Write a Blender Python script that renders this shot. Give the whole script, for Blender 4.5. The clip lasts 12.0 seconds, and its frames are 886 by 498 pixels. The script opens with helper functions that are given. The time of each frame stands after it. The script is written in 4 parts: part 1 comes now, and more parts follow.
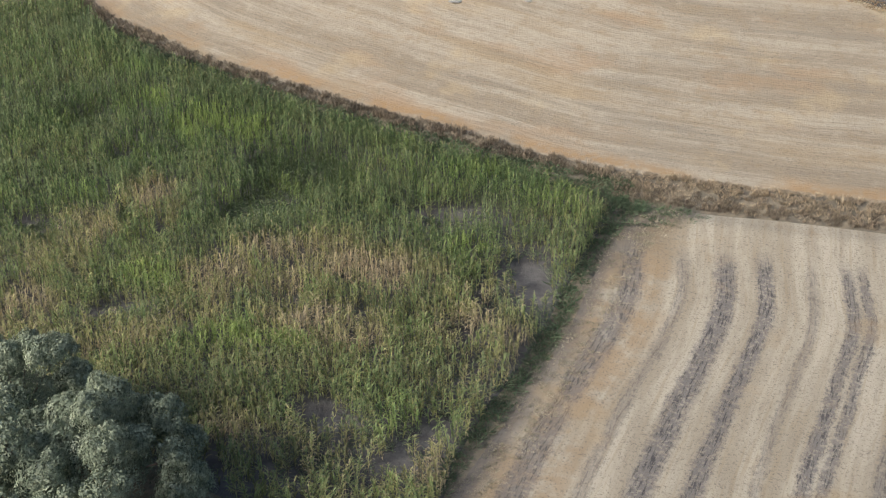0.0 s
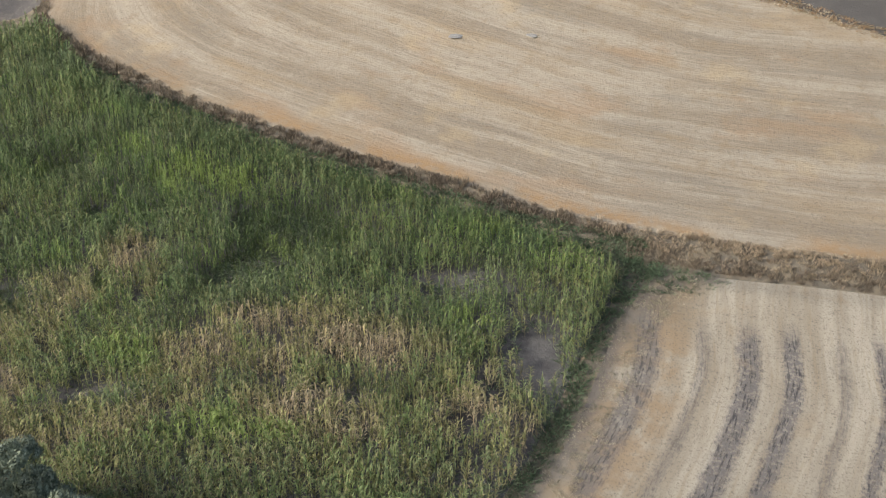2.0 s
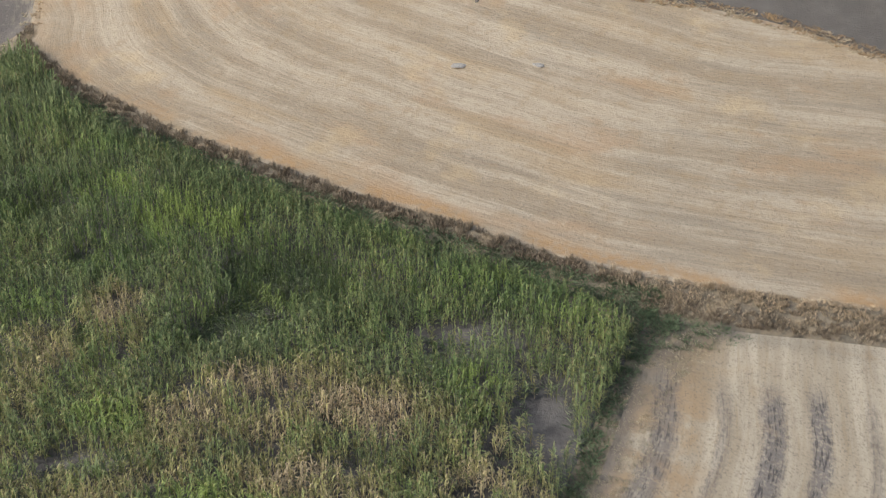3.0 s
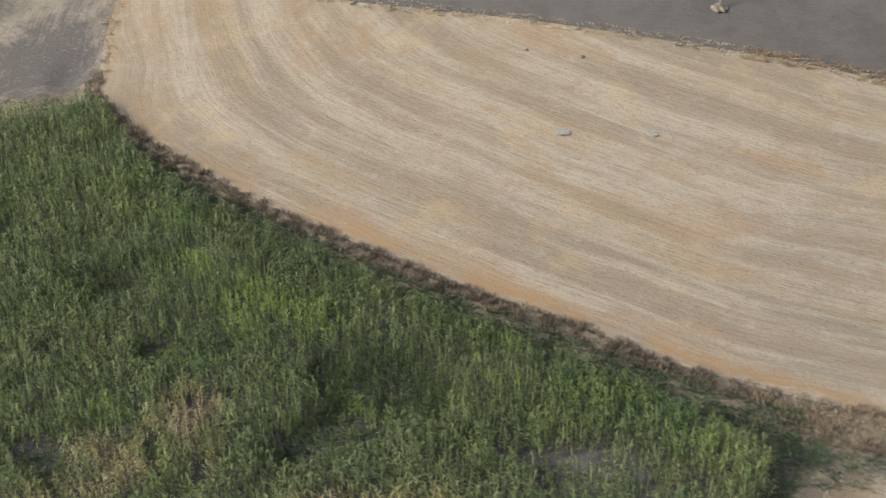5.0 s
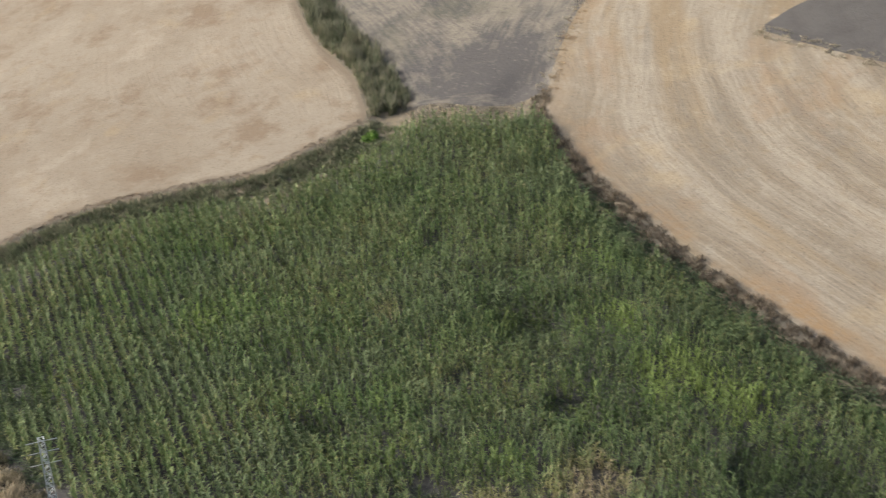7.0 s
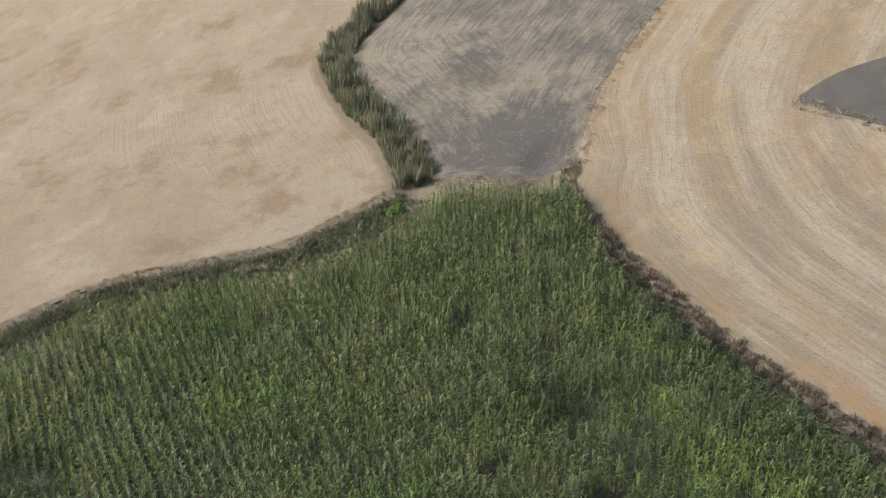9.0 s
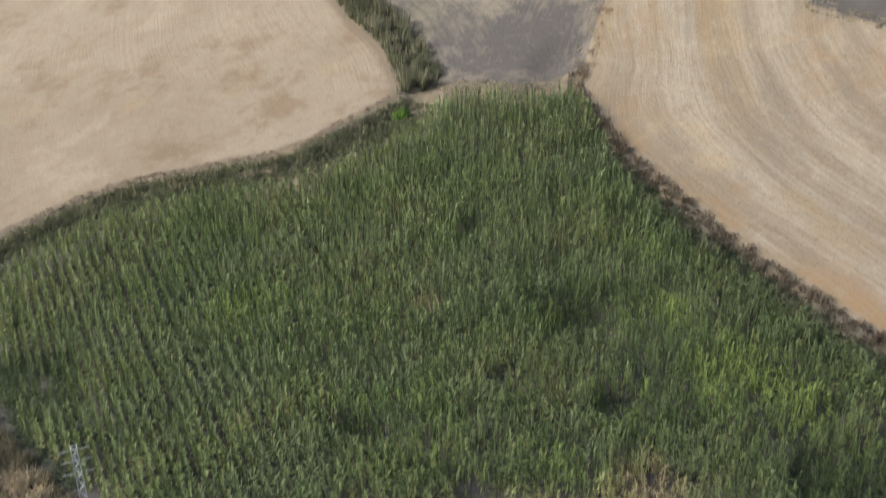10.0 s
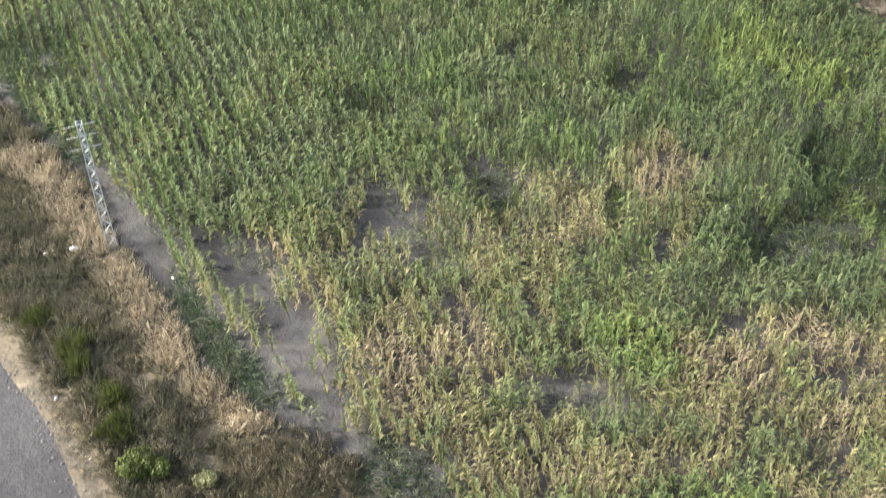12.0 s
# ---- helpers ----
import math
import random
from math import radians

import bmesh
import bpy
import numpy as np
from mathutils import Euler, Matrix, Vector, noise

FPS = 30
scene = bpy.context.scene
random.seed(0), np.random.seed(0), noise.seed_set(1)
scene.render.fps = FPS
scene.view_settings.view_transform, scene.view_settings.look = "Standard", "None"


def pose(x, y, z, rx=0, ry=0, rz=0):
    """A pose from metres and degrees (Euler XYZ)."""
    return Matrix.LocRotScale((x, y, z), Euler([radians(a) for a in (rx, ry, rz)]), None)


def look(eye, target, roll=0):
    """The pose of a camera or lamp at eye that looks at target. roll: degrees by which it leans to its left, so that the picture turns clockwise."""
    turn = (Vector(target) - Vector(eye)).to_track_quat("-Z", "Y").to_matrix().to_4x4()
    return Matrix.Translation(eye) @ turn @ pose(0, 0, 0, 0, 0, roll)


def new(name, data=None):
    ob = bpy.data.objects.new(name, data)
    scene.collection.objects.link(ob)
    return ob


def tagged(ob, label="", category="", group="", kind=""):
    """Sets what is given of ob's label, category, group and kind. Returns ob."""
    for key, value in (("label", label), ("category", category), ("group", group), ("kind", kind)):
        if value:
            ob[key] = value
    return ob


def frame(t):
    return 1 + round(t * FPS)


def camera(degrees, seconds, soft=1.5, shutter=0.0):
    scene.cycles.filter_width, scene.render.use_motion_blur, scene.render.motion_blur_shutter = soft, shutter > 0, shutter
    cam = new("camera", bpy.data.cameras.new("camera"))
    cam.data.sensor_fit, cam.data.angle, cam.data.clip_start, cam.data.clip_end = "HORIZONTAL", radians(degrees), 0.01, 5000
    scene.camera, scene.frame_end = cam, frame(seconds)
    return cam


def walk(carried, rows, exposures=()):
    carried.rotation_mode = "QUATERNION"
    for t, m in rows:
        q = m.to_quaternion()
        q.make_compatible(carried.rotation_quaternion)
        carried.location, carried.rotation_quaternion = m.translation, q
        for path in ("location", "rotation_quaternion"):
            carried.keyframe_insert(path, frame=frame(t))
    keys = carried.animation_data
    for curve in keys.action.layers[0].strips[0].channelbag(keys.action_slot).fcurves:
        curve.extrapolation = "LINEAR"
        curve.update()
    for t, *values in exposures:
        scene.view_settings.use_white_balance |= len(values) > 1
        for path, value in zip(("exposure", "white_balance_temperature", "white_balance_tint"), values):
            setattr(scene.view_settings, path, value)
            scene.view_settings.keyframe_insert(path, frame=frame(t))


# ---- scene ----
cam = camera(37.0, 12.0, soft=1.05, shutter=0.5)
PATH = [
    (0, pose(14.76, -34.66, 59.68, 59.80, 0, 12.07)),
    (0.5, pose(14.24, -32.68, 60.23, 59.59, 0, 12.03)),
    (1, pose(13.71, -30.11, 60.44, 59.51, 0, 12.05)),
    (1.5, pose(13.15, -27.20, 60.61, 59.50, 0, 12.06)),
    (2, pose(12.28, -23.77, 60.93, 59.41, 0, 11.98)),
    (2.5, pose(11.55, -19.98, 61.30, 59.31, 0, 12.00)),
    (2.7, pose(11.04, -18.36, 61.40, 59.28, 0, 11.91)),
    (4.3, pose(5.52, -6.06, 62.16, 59.09, 0, 11.87)),
    (4.5, pose(4.76, -4.98, 62.45, 59.04, 0, 12.65)),
    (5, pose(2.19, -2.15, 62.90, 58.85, 0, 14.45)),
    (5.5, pose(-0.12, 0.17, 63.24, 58.72, 0, 16.05)),
    (6, pose(-2.39, 2.09, 63.75, 58.48, 0, 19.76)),
    (6.5, pose(-4.77, 3.58, 63.80, 58.38, 0, 26.30)),
    (7, pose(-6.23, 5.07, 63.42, 58.43, 0, 33.42)),
    (7.2, pose(-6.56, 5.45, 63.14, 58.59, 0, 33.95)),
    (8.8, pose(-10.43, 7.41, 64.07, 59.79, 0, 33.64)),
    (9, pose(-10.78, 7.60, 64.07, 60.46, 0, 33.62)),
    (9.5, pose(-11.36, 7.73, 63.67, 59.93, 0, 33.56)),
    (10, pose(-11.76, 7.90, 63.60, 56.36, 0, 33.59)),
    (10.5, pose(-12.00, 8.09, 63.20, 52.81, 0, 33.67)),
    (11, pose(-12.38, 8.30, 62.96, 49.12, 0, 33.65)),
    (11.5, pose(-12.57, 8.46, 62.56, 45.58, 0, 33.72)),
    (12, pose(-12.77, 8.71, 62.35, 42.49, 0, 33.82)),
]
walk(cam, PATH, exposures=[(0, 0.30), (2.5, 0.21), (5.5, 0.05), (6, 0.0), (7, 0.12), (9.5, 0.03), (10, 0.11), (10.5, 0.43), (11, 0.84), (11.5, 1.08), (12, 1.14)])

# ---- light: hazy evening sky with a weak, wide sun ----
SUN_ELEVATION, SUN_AZIMUTH = radians(30), radians(238)   # azimuth clockwise from +y
world = bpy.data.worlds.new("world")
scene.world = world
world.use_nodes = True
wn, wl = world.node_tree.nodes, world.node_tree.links
sky = wn.new("ShaderNodeTexSky")
sky.sky_type = "NISHITA"
sky.sun_disc = False
sky.sun_elevation, sky.sun_rotation = SUN_ELEVATION, SUN_AZIMUTH
sky.dust_density = 4.0
wn["Background"].inputs["Strength"].default_value = 0.115
wl.new(sky.outputs["Color"], wn["Background"].inputs["Color"])
sun_data = bpy.data.lights.new("sun", "SUN")
sun_data.energy, sun_data.angle, sun_data.color = 3.1, radians(18), (1.0, 0.975, 0.92)
sun = new("sun", sun_data)
to_sun = Vector((math.sin(SUN_AZIMUTH) * math.cos(SUN_ELEVATION), math.cos(SUN_AZIMUTH) * math.cos(SUN_ELEVATION), math.sin(SUN_ELEVATION)))
sun.matrix_world = look(to_sun * 300, (0, 0, 0))


# ---- materials ----
class Nodes:
    """Short hand for building one node material."""

    def __init__(self, name, roughness=0.9):
        self.mat = bpy.data.materials.new(name)
        self.mat.use_nodes = True
        self.tree = self.mat.node_tree
        self.bsdf = self.tree.nodes["Principled BSDF"]
        self.bsdf.inputs["Roughness"].default_value = roughness
        self.bsdf.inputs["Specular IOR Level"].default_value = 0.2

    def add(self, kind, **inputs):
        node = self.tree.nodes.new(kind)
        for key, value in inputs.items():
            self.feed(node.inputs[key], value)
        return node

    def feed(self, socket, value):
        if hasattr(value, "is_output"):
            self.tree.links.new(value, socket)
        else:
            socket.default_value = value

    def attr(self, name):
        node = self.add("ShaderNodeAttribute")
        node.attribute_name = name
        return node.outputs["Fac"]

    def math(self, op, a, b=0.0, c=0.0, clamp=False):
        node = self.add("ShaderNodeMath")
        node.operation, node.use_clamp = op, clamp
        for socket, value in zip(node.inputs, (a, b, c)):
            self.feed(socket, value)
        return node.outputs[0]

    def step(self, value, low, high):
        node = self.add("ShaderNodeMapRange")
        node.interpolation_type = "SMOOTHSTEP"
        for key, v in (("Value", value), ("From Min", low), ("From Max", high)):
            self.feed(node.inputs[key], v)
        return node.outputs[0]

    def place(self):
        return self.add("ShaderNodeNewGeometry").outputs["Position"]

    def noise(self, vector, scale, detail=4.0, rough=0.55):
        node = self.add("ShaderNodeTexNoise", Scale=scale, Detail=detail, Roughness=rough)
        self.feed(node.inputs["Vector"], vector)
        return node.outputs["Fac"]

    def vec(self, x, y, z=0.0):
        return self.add("ShaderNodeCombineXYZ", X=x, Y=y, Z=z).outputs[0]

    def mix(self, fac, a, b):
        node = self.add("ShaderNodeMix")
        node.data_type = "RGBA"
        for socket, value in ((node.inputs["Factor"], fac), (node.inputs[6], a), (node.inputs[7], b)):
            self.feed(socket, value if hasattr(value, "is_output") or isinstance(value, float) else (*value, 1.0))
        return node.outputs[2]

    def colour(self, value):
        self.feed(self.bsdf.inputs["Base Color"], value if hasattr(value, "is_output") else (*value, 1.0))

    def bump(self, height, strength, distance):
        node = self.add("ShaderNodeBump", Height=height, Strength=strength, Distance=distance)
        self.tree.links.new(node.outputs[0], self.bsdf.inputs["Normal"])


def plain(name, colour, roughness=0.7, metallic=0.0, scale=6.0, spread=0.35):
    """Paint, stone or metal with stains at two scales."""
    n = Nodes(name, roughness)
    dark = tuple(c * (1 - spread) for c in colour)
    p = n.add("ShaderNodeTexCoord").outputs["Object"]
    f = n.math("MULTIPLY", n.math("ADD", n.noise(p, scale), n.noise(p, scale * 7)), 0.5)
    n.colour(n.mix(n.step(f, 0.35, 0.65), dark, colour))
    n.bsdf.inputs["Metallic"].default_value = metallic
    n.bump(n.noise(p, scale * 9), 0.3, 0.01)
    return n.mat


def swaths(n, fine=2.2, coarse=0.22, wobble=0.8):
    """Streaks that run beside a field's edge: broad passes of the combine and fine rows."""
    across, along, p = n.attr("across"), n.attr("along"), n.place()
    shift = n.math("MULTIPLY", n.noise(p, 0.045, 2), wobble * 3.2)
    across = n.math("ADD", across, shift)
    broad = n.noise(n.vec(n.math("MULTIPLY", across, coarse), n.math("MULTIPLY", along, 0.012)), 1.0, 3, 0.6)
    rows = n.noise(n.vec(n.math("MULTIPLY", across, fine), n.math("MULTIPLY", along, 0.10)), 1.0, 3, 0.6)
    return broad, rows, p, across


def stubble(name, pale, mid, brown, rust, edge=0.0, lined=1.0, grey=0.0, blotch=0.0, arcs=1.0, dusk=0.0):
    n = Nodes(name, 0.95)
    broad, rows, p, across = swaths(n)
    blot = n.noise(n.vec(n.math("MULTIPLY", across, 0.14), n.math("MULTIPLY", n.attr("along"), 0.022)), 1.0, 5, 0.62)
    grain = n.noise(p, 3.5, 3, 0.7)
    lines = n.noise(n.vec(n.math("MULTIPLY", across, 6.5), n.math("MULTIPLY", n.attr("along"), 0.35)), 1.0, 3, 0.65)
    c = n.mix(n.math("ADD", n.math("MULTIPLY", n.step(broad, 0.40, 0.58), arcs), n.math("MULTIPLY", n.step(n.noise(p, 0.06, 5, 0.6), 0.38, 0.62), 1.0 - arcs)), mid, pale)
    c = n.mix(n.math("MULTIPLY", n.step(rows, 0.47, 0.72), 0.5 * lined), c, brown)
    c = n.mix(n.math("MULTIPLY", n.step(lines, 0.50, 0.72), 0.3 * lined), c, tuple(v * 0.72 for v in brown))
    c = n.mix(n.math("MULTIPLY", n.step(lines, 0.50, 0.28), 0.32 * lined), c, tuple(v * 1.12 for v in pale))
    c = n.mix(n.math("MULTIPLY", n.step(blot, 0.49, 0.66), 0.7 * arcs), c, rust)
    ruddy = n.noise(n.vec(n.math("MULTIPLY", across, 0.13), n.math("MULTIPLY", n.attr("along"), 0.045), 9.0), 1.0, 5, 0.62)
    c = n.mix(n.math("MULTIPLY", n.step(ruddy, 0.54, 0.68), 0.6 * arcs), c, (0.385, 0.268, 0.168))
    c = n.mix(n.math("MULTIPLY", n.step(n.noise(p, 0.13, 4, 0.6), 0.56, 0.70), 0.55), c, tuple(v * f for v, f in zip(pale, (1.08, 0.98, 0.8))))
    if grey:
        strips = n.noise(n.vec(n.math("MULTIPLY", across, 0.33), n.math("MULTIPLY", n.attr("along"), 0.03), 3.0), 1.0, 4, 0.65)
        c = n.mix(n.math("MULTIPLY", n.step(strips, 0.52, 0.68), grey), c, (0.25, 0.222, 0.178))
    if blotch:
        worn = n.noise(p, 0.11, 6, 0.66)
        c = n.mix(n.math("MULTIPLY", n.step(worn, 0.52, 0.66), blotch), c, (0.275, 0.205, 0.14))
        c = n.mix(n.math("MULTIPLY", n.step(worn, 0.46, 0.32), blotch), c, tuple(v * 1.1 for v in pale))
    patchy = n.noise(p, 0.55, 5, 0.7)
    c = n.mix(n.math("MULTIPLY", n.step(patchy, 0.50, 0.70), 0.45), c, tuple(v * 0.85 for v in rust))
    c = n.mix(n.math("MULTIPLY", n.step(patchy, 0.46, 0.30), 0.4), c, tuple(v * 1.12 for v in pale))
    c = n.mix(n.math("MULTIPLY", n.step(grain, 0.50, 0.78), 0.65), c, tuple(v * 0.6 for v in brown))
    if edge:
        d = n.math("ADD", n.attr("rim"), n.math("MULTIPLY", n.math("SUBTRACT", n.noise(p, 0.35, 4), 0.5), 2.2))
        strip = n.math("MULTIPLY", n.step(d, 0.1, 0.8), n.math("SUBTRACT", 1.0, n.step(d, edge * 0.4, edge)))
        strip = n.math("MULTIPLY", strip, n.step(n.noise(p, 0.09, 3), 0.32, 0.52))
        east = n.add("ShaderNodeSeparateXYZ", Vector=p).outputs["X"]
        strip = n.math("MULTIPLY", strip, n.math("MULTIPLY_ADD", n.step(east, -58.0, -30.0), 0.65, 0.35))
        c = n.mix(n.math("MULTIPLY", strip, n.math("MULTIPLY", n.step(n.noise(p, 1.2, 4, 0.7), 0.2, 0.6), 0.85)), c, (0.385, 0.25, 0.132))
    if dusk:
        # Brown fade along the rim, with the ditch edge's shade painted in.
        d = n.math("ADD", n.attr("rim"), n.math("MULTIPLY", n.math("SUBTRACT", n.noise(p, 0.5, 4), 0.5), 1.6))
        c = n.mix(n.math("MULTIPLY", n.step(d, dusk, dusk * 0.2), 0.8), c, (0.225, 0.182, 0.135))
    n.colour(c)
    n.bump(n.math("ADD", grain, rows), 0.6, 0.12)
    return n.mat


def striped_stubble(name):
    """Straw with dark bands of bare soil that run beside the maize."""
    n = Nodes(name, 0.95)
    p, across, top, rim = n.place(), n.attr("across"), n.attr("along"), n.attr("rim")
    sway = n.math("MULTIPLY", n.math("SUBTRACT", n.noise(p, 0.11, 2), 0.5), 0.7)
    across = n.math("ADD", across, sway)
    grain, speck = n.noise(p, 2.6, 4, 0.7), n.noise(p, 5.5, 2, 0.6)
    rows = n.noise(n.vec(n.math("MULTIPLY", across, 2.4), n.math("MULTIPLY", top, 0.12)), 1.0, 3, 0.6)
    fine = n.noise(n.vec(n.math("MULTIPLY", across, 5.5), n.math("MULTIPLY", top, 0.3)), 1.0, 3, 0.7)
    wide = n.noise(n.vec(n.math("MULTIPLY", across, 0.5), n.math("MULTIPLY", top, 0.05), 2.0), 1.0, 3, 0.6)
    c = n.mix(n.step(wide, 0.35, 0.65), (0.375, 0.322, 0.242), (0.50, 0.445, 0.352))
    c = n.mix(n.math("MULTIPLY", n.step(rows, 0.48, 0.7), 0.42), c, (0.345, 0.27, 0.172))
    c = n.mix(n.math("MULTIPLY", n.step(fine, 0.55, 0.75), 0.45), c, (0.25, 0.21, 0.165))
    ochre = n.math("MULTIPLY", n.step(across, -3.0, -6.5), n.step(n.noise(p, 0.3, 4, 0.65), 0.36, 0.6))
    c = n.mix(n.math("MULTIPLY", ochre, 0.75), c, (0.36, 0.255, 0.15))
    wild = n.math("ADD", n.math("MULTIPLY", n.math("SUBTRACT", n.noise(p, 1.9, 4, 0.75), 0.5), 1.5), across)
    bands = 0.0
    for at, half, weight in ((-12.0, 1.2, 0.75), (-8.2, 1.1, 0.8), (-3.8, 0.55, 0.45), (0.0, 0.95, 1.0), (3.5, 0.75, 1.0), (7.5, 0.45, 0.4), (10.7, 0.6, 0.95), (12.1, 0.5, 0.85), (16.0, 0.7, 0.7), (20.5, 1.0, 0.9), (25.5, 0.9, 0.8)):
        off = n.math("ABSOLUTE", n.math("SUBTRACT", wild, at))
        one = n.math("MULTIPLY", n.math("SUBTRACT", 1.0, n.step(off, half * 0.5, half * 1.35)), weight)
        bands = one if bands == 0.0 else n.math("MAXIMUM", bands, one)
    broken = n.math("MULTIPLY_ADD", n.step(n.noise(p, 2.2, 5, 0.75), 0.38, 0.52), 0.6, 0.4)
    bands = n.math("MULTIPLY", n.math("MULTIPLY", bands, broken), n.step(n.math("ADD", top, n.math("MULTIPLY", grain, 3.0)), 7.0, 11.5))
    c = n.mix(n.math("MULTIPLY", bands, 0.85), c, (0.17, 0.158, 0.155))
    cracks = n.noise(n.vec(n.math("MULTIPLY", across, 4.5), n.math("MULTIPLY", top, 0.5), 7.0), 1.0, 4, 0.7)
    c = n.mix(n.math("MULTIPLY", bands, n.step(cracks, 0.50, 0.60)), c, (0.085, 0.08, 0.08))
    brown = n.math("MULTIPLY", n.step(n.math("ADD", across, n.math("MULTIPLY", grain, 4.0)), -1.5, -5.5), n.step(n.math("ADD", top, n.math("MULTIPLY", grain, 5.0)), 13.5, 8.5))
    c = n.mix(n.math("MULTIPLY", brown, 0.85), c, (0.225, 0.182, 0.125))
    verge = n.step(n.math("ADD", rim, n.math("MULTIPLY", n.math("SUBTRACT", n.noise(p, 0.4, 5, 0.7), 0.5), 2.5)), 2.0, 0.5)
    c = n.mix(n.math("MULTIPLY", verge, 0.7), c, (0.19, 0.165, 0.14))
    c = n.mix(n.math("MULTIPLY", n.step(grain, 0.54, 0.72), 0.55), c, (0.225, 0.19, 0.15))
    c = n.mix(n.math("MULTIPLY", n.step(speck, 0.54, 0.68), 0.6), c, (0.17, 0.145, 0.12))
    c = n.mix(n.math("MULTIPLY", n.step(n.noise(p, 0.12, 4), 0.56, 0.7), 0.4), c, (0.44, 0.32, 0.185))
    n.colour(c)
    n.bump(grain, 0.45, 0.1)
    return n.mat


def fallow(name):
    """Grey soil with loose pale straw in wavering lines, bare in places."""
    n = Nodes(name, 0.95)
    broad, rows, p, across = swaths(n, 1.6, 0.25, 0.9)
    big, mid, grain = n.noise(p, 0.05, 4, 0.55), n.noise(p, 0.25, 5, 0.65), n.noise(p, 2.6, 3, 0.7)

    def near(x, y, reach):
        far = n.add("ShaderNodeVectorMath")
        far.operation = "DISTANCE"
        n.feed(far.inputs[0], p)
        far.inputs[1].default_value = (x, y, 4.5)
        return n.step(n.math("ADD", far.outputs["Value"], n.math("MULTIPLY", mid, reach)), reach * 1.7, reach * 0.8)

    lines = n.noise(n.vec(n.math("MULTIPLY", across, 2.2), n.math("MULTIPLY", n.attr("along"), 0.22)), 1.0, 4, 0.7)
    f = n.math("ADD", n.math("MULTIPLY", lines, 0.75), n.math("ADD", n.math("MULTIPLY", mid, 0.65), n.math("MULTIPLY", big, 0.6)))
    bare = n.math("MAXIMUM", n.math("MULTIPLY", near(-76, 120, 9.0), 0.85), n.math("MULTIPLY", near(-88.4, 131.7, 4.5), 0.6))
    c = n.mix(n.math("SUBTRACT", n.step(f, 0.80, 1.18), bare, 0.0, True), (0.145, 0.134, 0.126), (0.325, 0.286, 0.225))
    c = n.mix(n.math("MULTIPLY", n.step(n.noise(p, 0.09, 3), 0.54, 0.66), 0.45), c, (0.15, 0.145, 0.105))
    c = n.mix(n.math("MULTIPLY", n.step(n.noise(p, 0.9, 5, 0.75), 0.50, 0.68), 0.5), c, (0.125, 0.117, 0.108))
    c = n.mix(n.math("MULTIPLY", n.step(n.noise(p, 1.5, 4, 0.7), 0.54, 0.70), 0.35), c, (0.36, 0.325, 0.265))
    n.colour(c)
    n.bump(n.math("ADD", grain, mid), 0.8, 0.18)
    return n.mat


def soil(name, dark, light, straw, straw_share, scale=1.0):
    n = Nodes(name, 0.95)
    p = n.place()
    big, mid, grain = n.noise(p, 0.10 * scale, 4), n.noise(p, 0.8 * scale, 5, 0.65), n.noise(p, 4.0, 3, 0.7)
    c = n.mix(n.step(n.math("ADD", n.math("MULTIPLY", big, 0.5), n.math("MULTIPLY", mid, 0.5)), 0.38, 0.62), dark, light)
    c = n.mix(n.math("MULTIPLY", n.step(n.noise(p, 0.35, 5, 0.65), 0.72 - straw_share * 0.5, 0.85 - straw_share * 0.5), 0.8), c, straw)
    c = n.mix(n.math("MULTIPLY", n.step(grain, 0.55, 0.78), 0.55), c, tuple(v * 0.55 for v in dark))
    n.colour(c)
    n.bump(n.math("ADD", grain, mid), 0.8, 0.12)
    return n.mat


def foliage(name, lush, mid, dry, translucent=0.22, gloss=0.55, shine=0.25, ripe=None):
    """Leaves whose colour runs from lush over mid to dry by the plant's state, with a tone for each plant; both can
    carry painted light.
    """
    n = Nodes(name, gloss)
    n.bsdf.inputs["Specular IOR Level"].default_value = shine
    state, tone = n.attr("dry"), n.attr("tone")
    if ripe:
        c = n.mix(n.step(state, 0.0, 0.32), lush, mid)
        c = n.mix(n.step(state, 0.3, 0.58), c, ripe)
        c = n.mix(n.step(state, 0.58, 1.0), c, dry)
        fresh = n.attr("fresh")
        c = n.mix(n.math("MULTIPLY", n.step(fresh, 0.5, 1.0), n.step(state, 0.85, 0.2)), c, (0.222, 0.282, 0.092))
        c = n.mix(n.math("MULTIPLY", n.step(fresh, 0.5, 0.0), n.step(state, 0.75, 0.15)), c, (0.205, 0.25, 0.13))
    else:
        c = n.mix(n.step(state, 0.0, 0.5), lush, mid)
        c = n.mix(n.step(state, 0.45, 1.0), c, dry)
    grain = n.noise(n.place(), 5.0, 2)
    bright = n.math("ADD", n.math("MULTIPLY", tone, 1.1), n.math("MULTIPLY", grain, 0.6))
    bright = n.math("ADD", bright, 0.25)
    node = n.add("ShaderNodeVectorMath")
    node.operation = "SCALE"
    n.feed(node.inputs[0], c)
    n.feed(node.inputs["Scale"], bright)
    c = node.outputs[0]
    n.colour(c)
    thin = n.add("ShaderNodeBsdfTranslucent", Color=c)
    both = n.add("ShaderNodeMixShader", Fac=translucent)
    n.tree.links.new(n.bsdf.outputs[0], both.inputs[1])
    n.tree.links.new(thin.outputs[0], both.inputs[2])
    n.tree.links.new(both.outputs[0], n.tree.nodes["Material Output"].inputs["Surface"])
    return n.mat


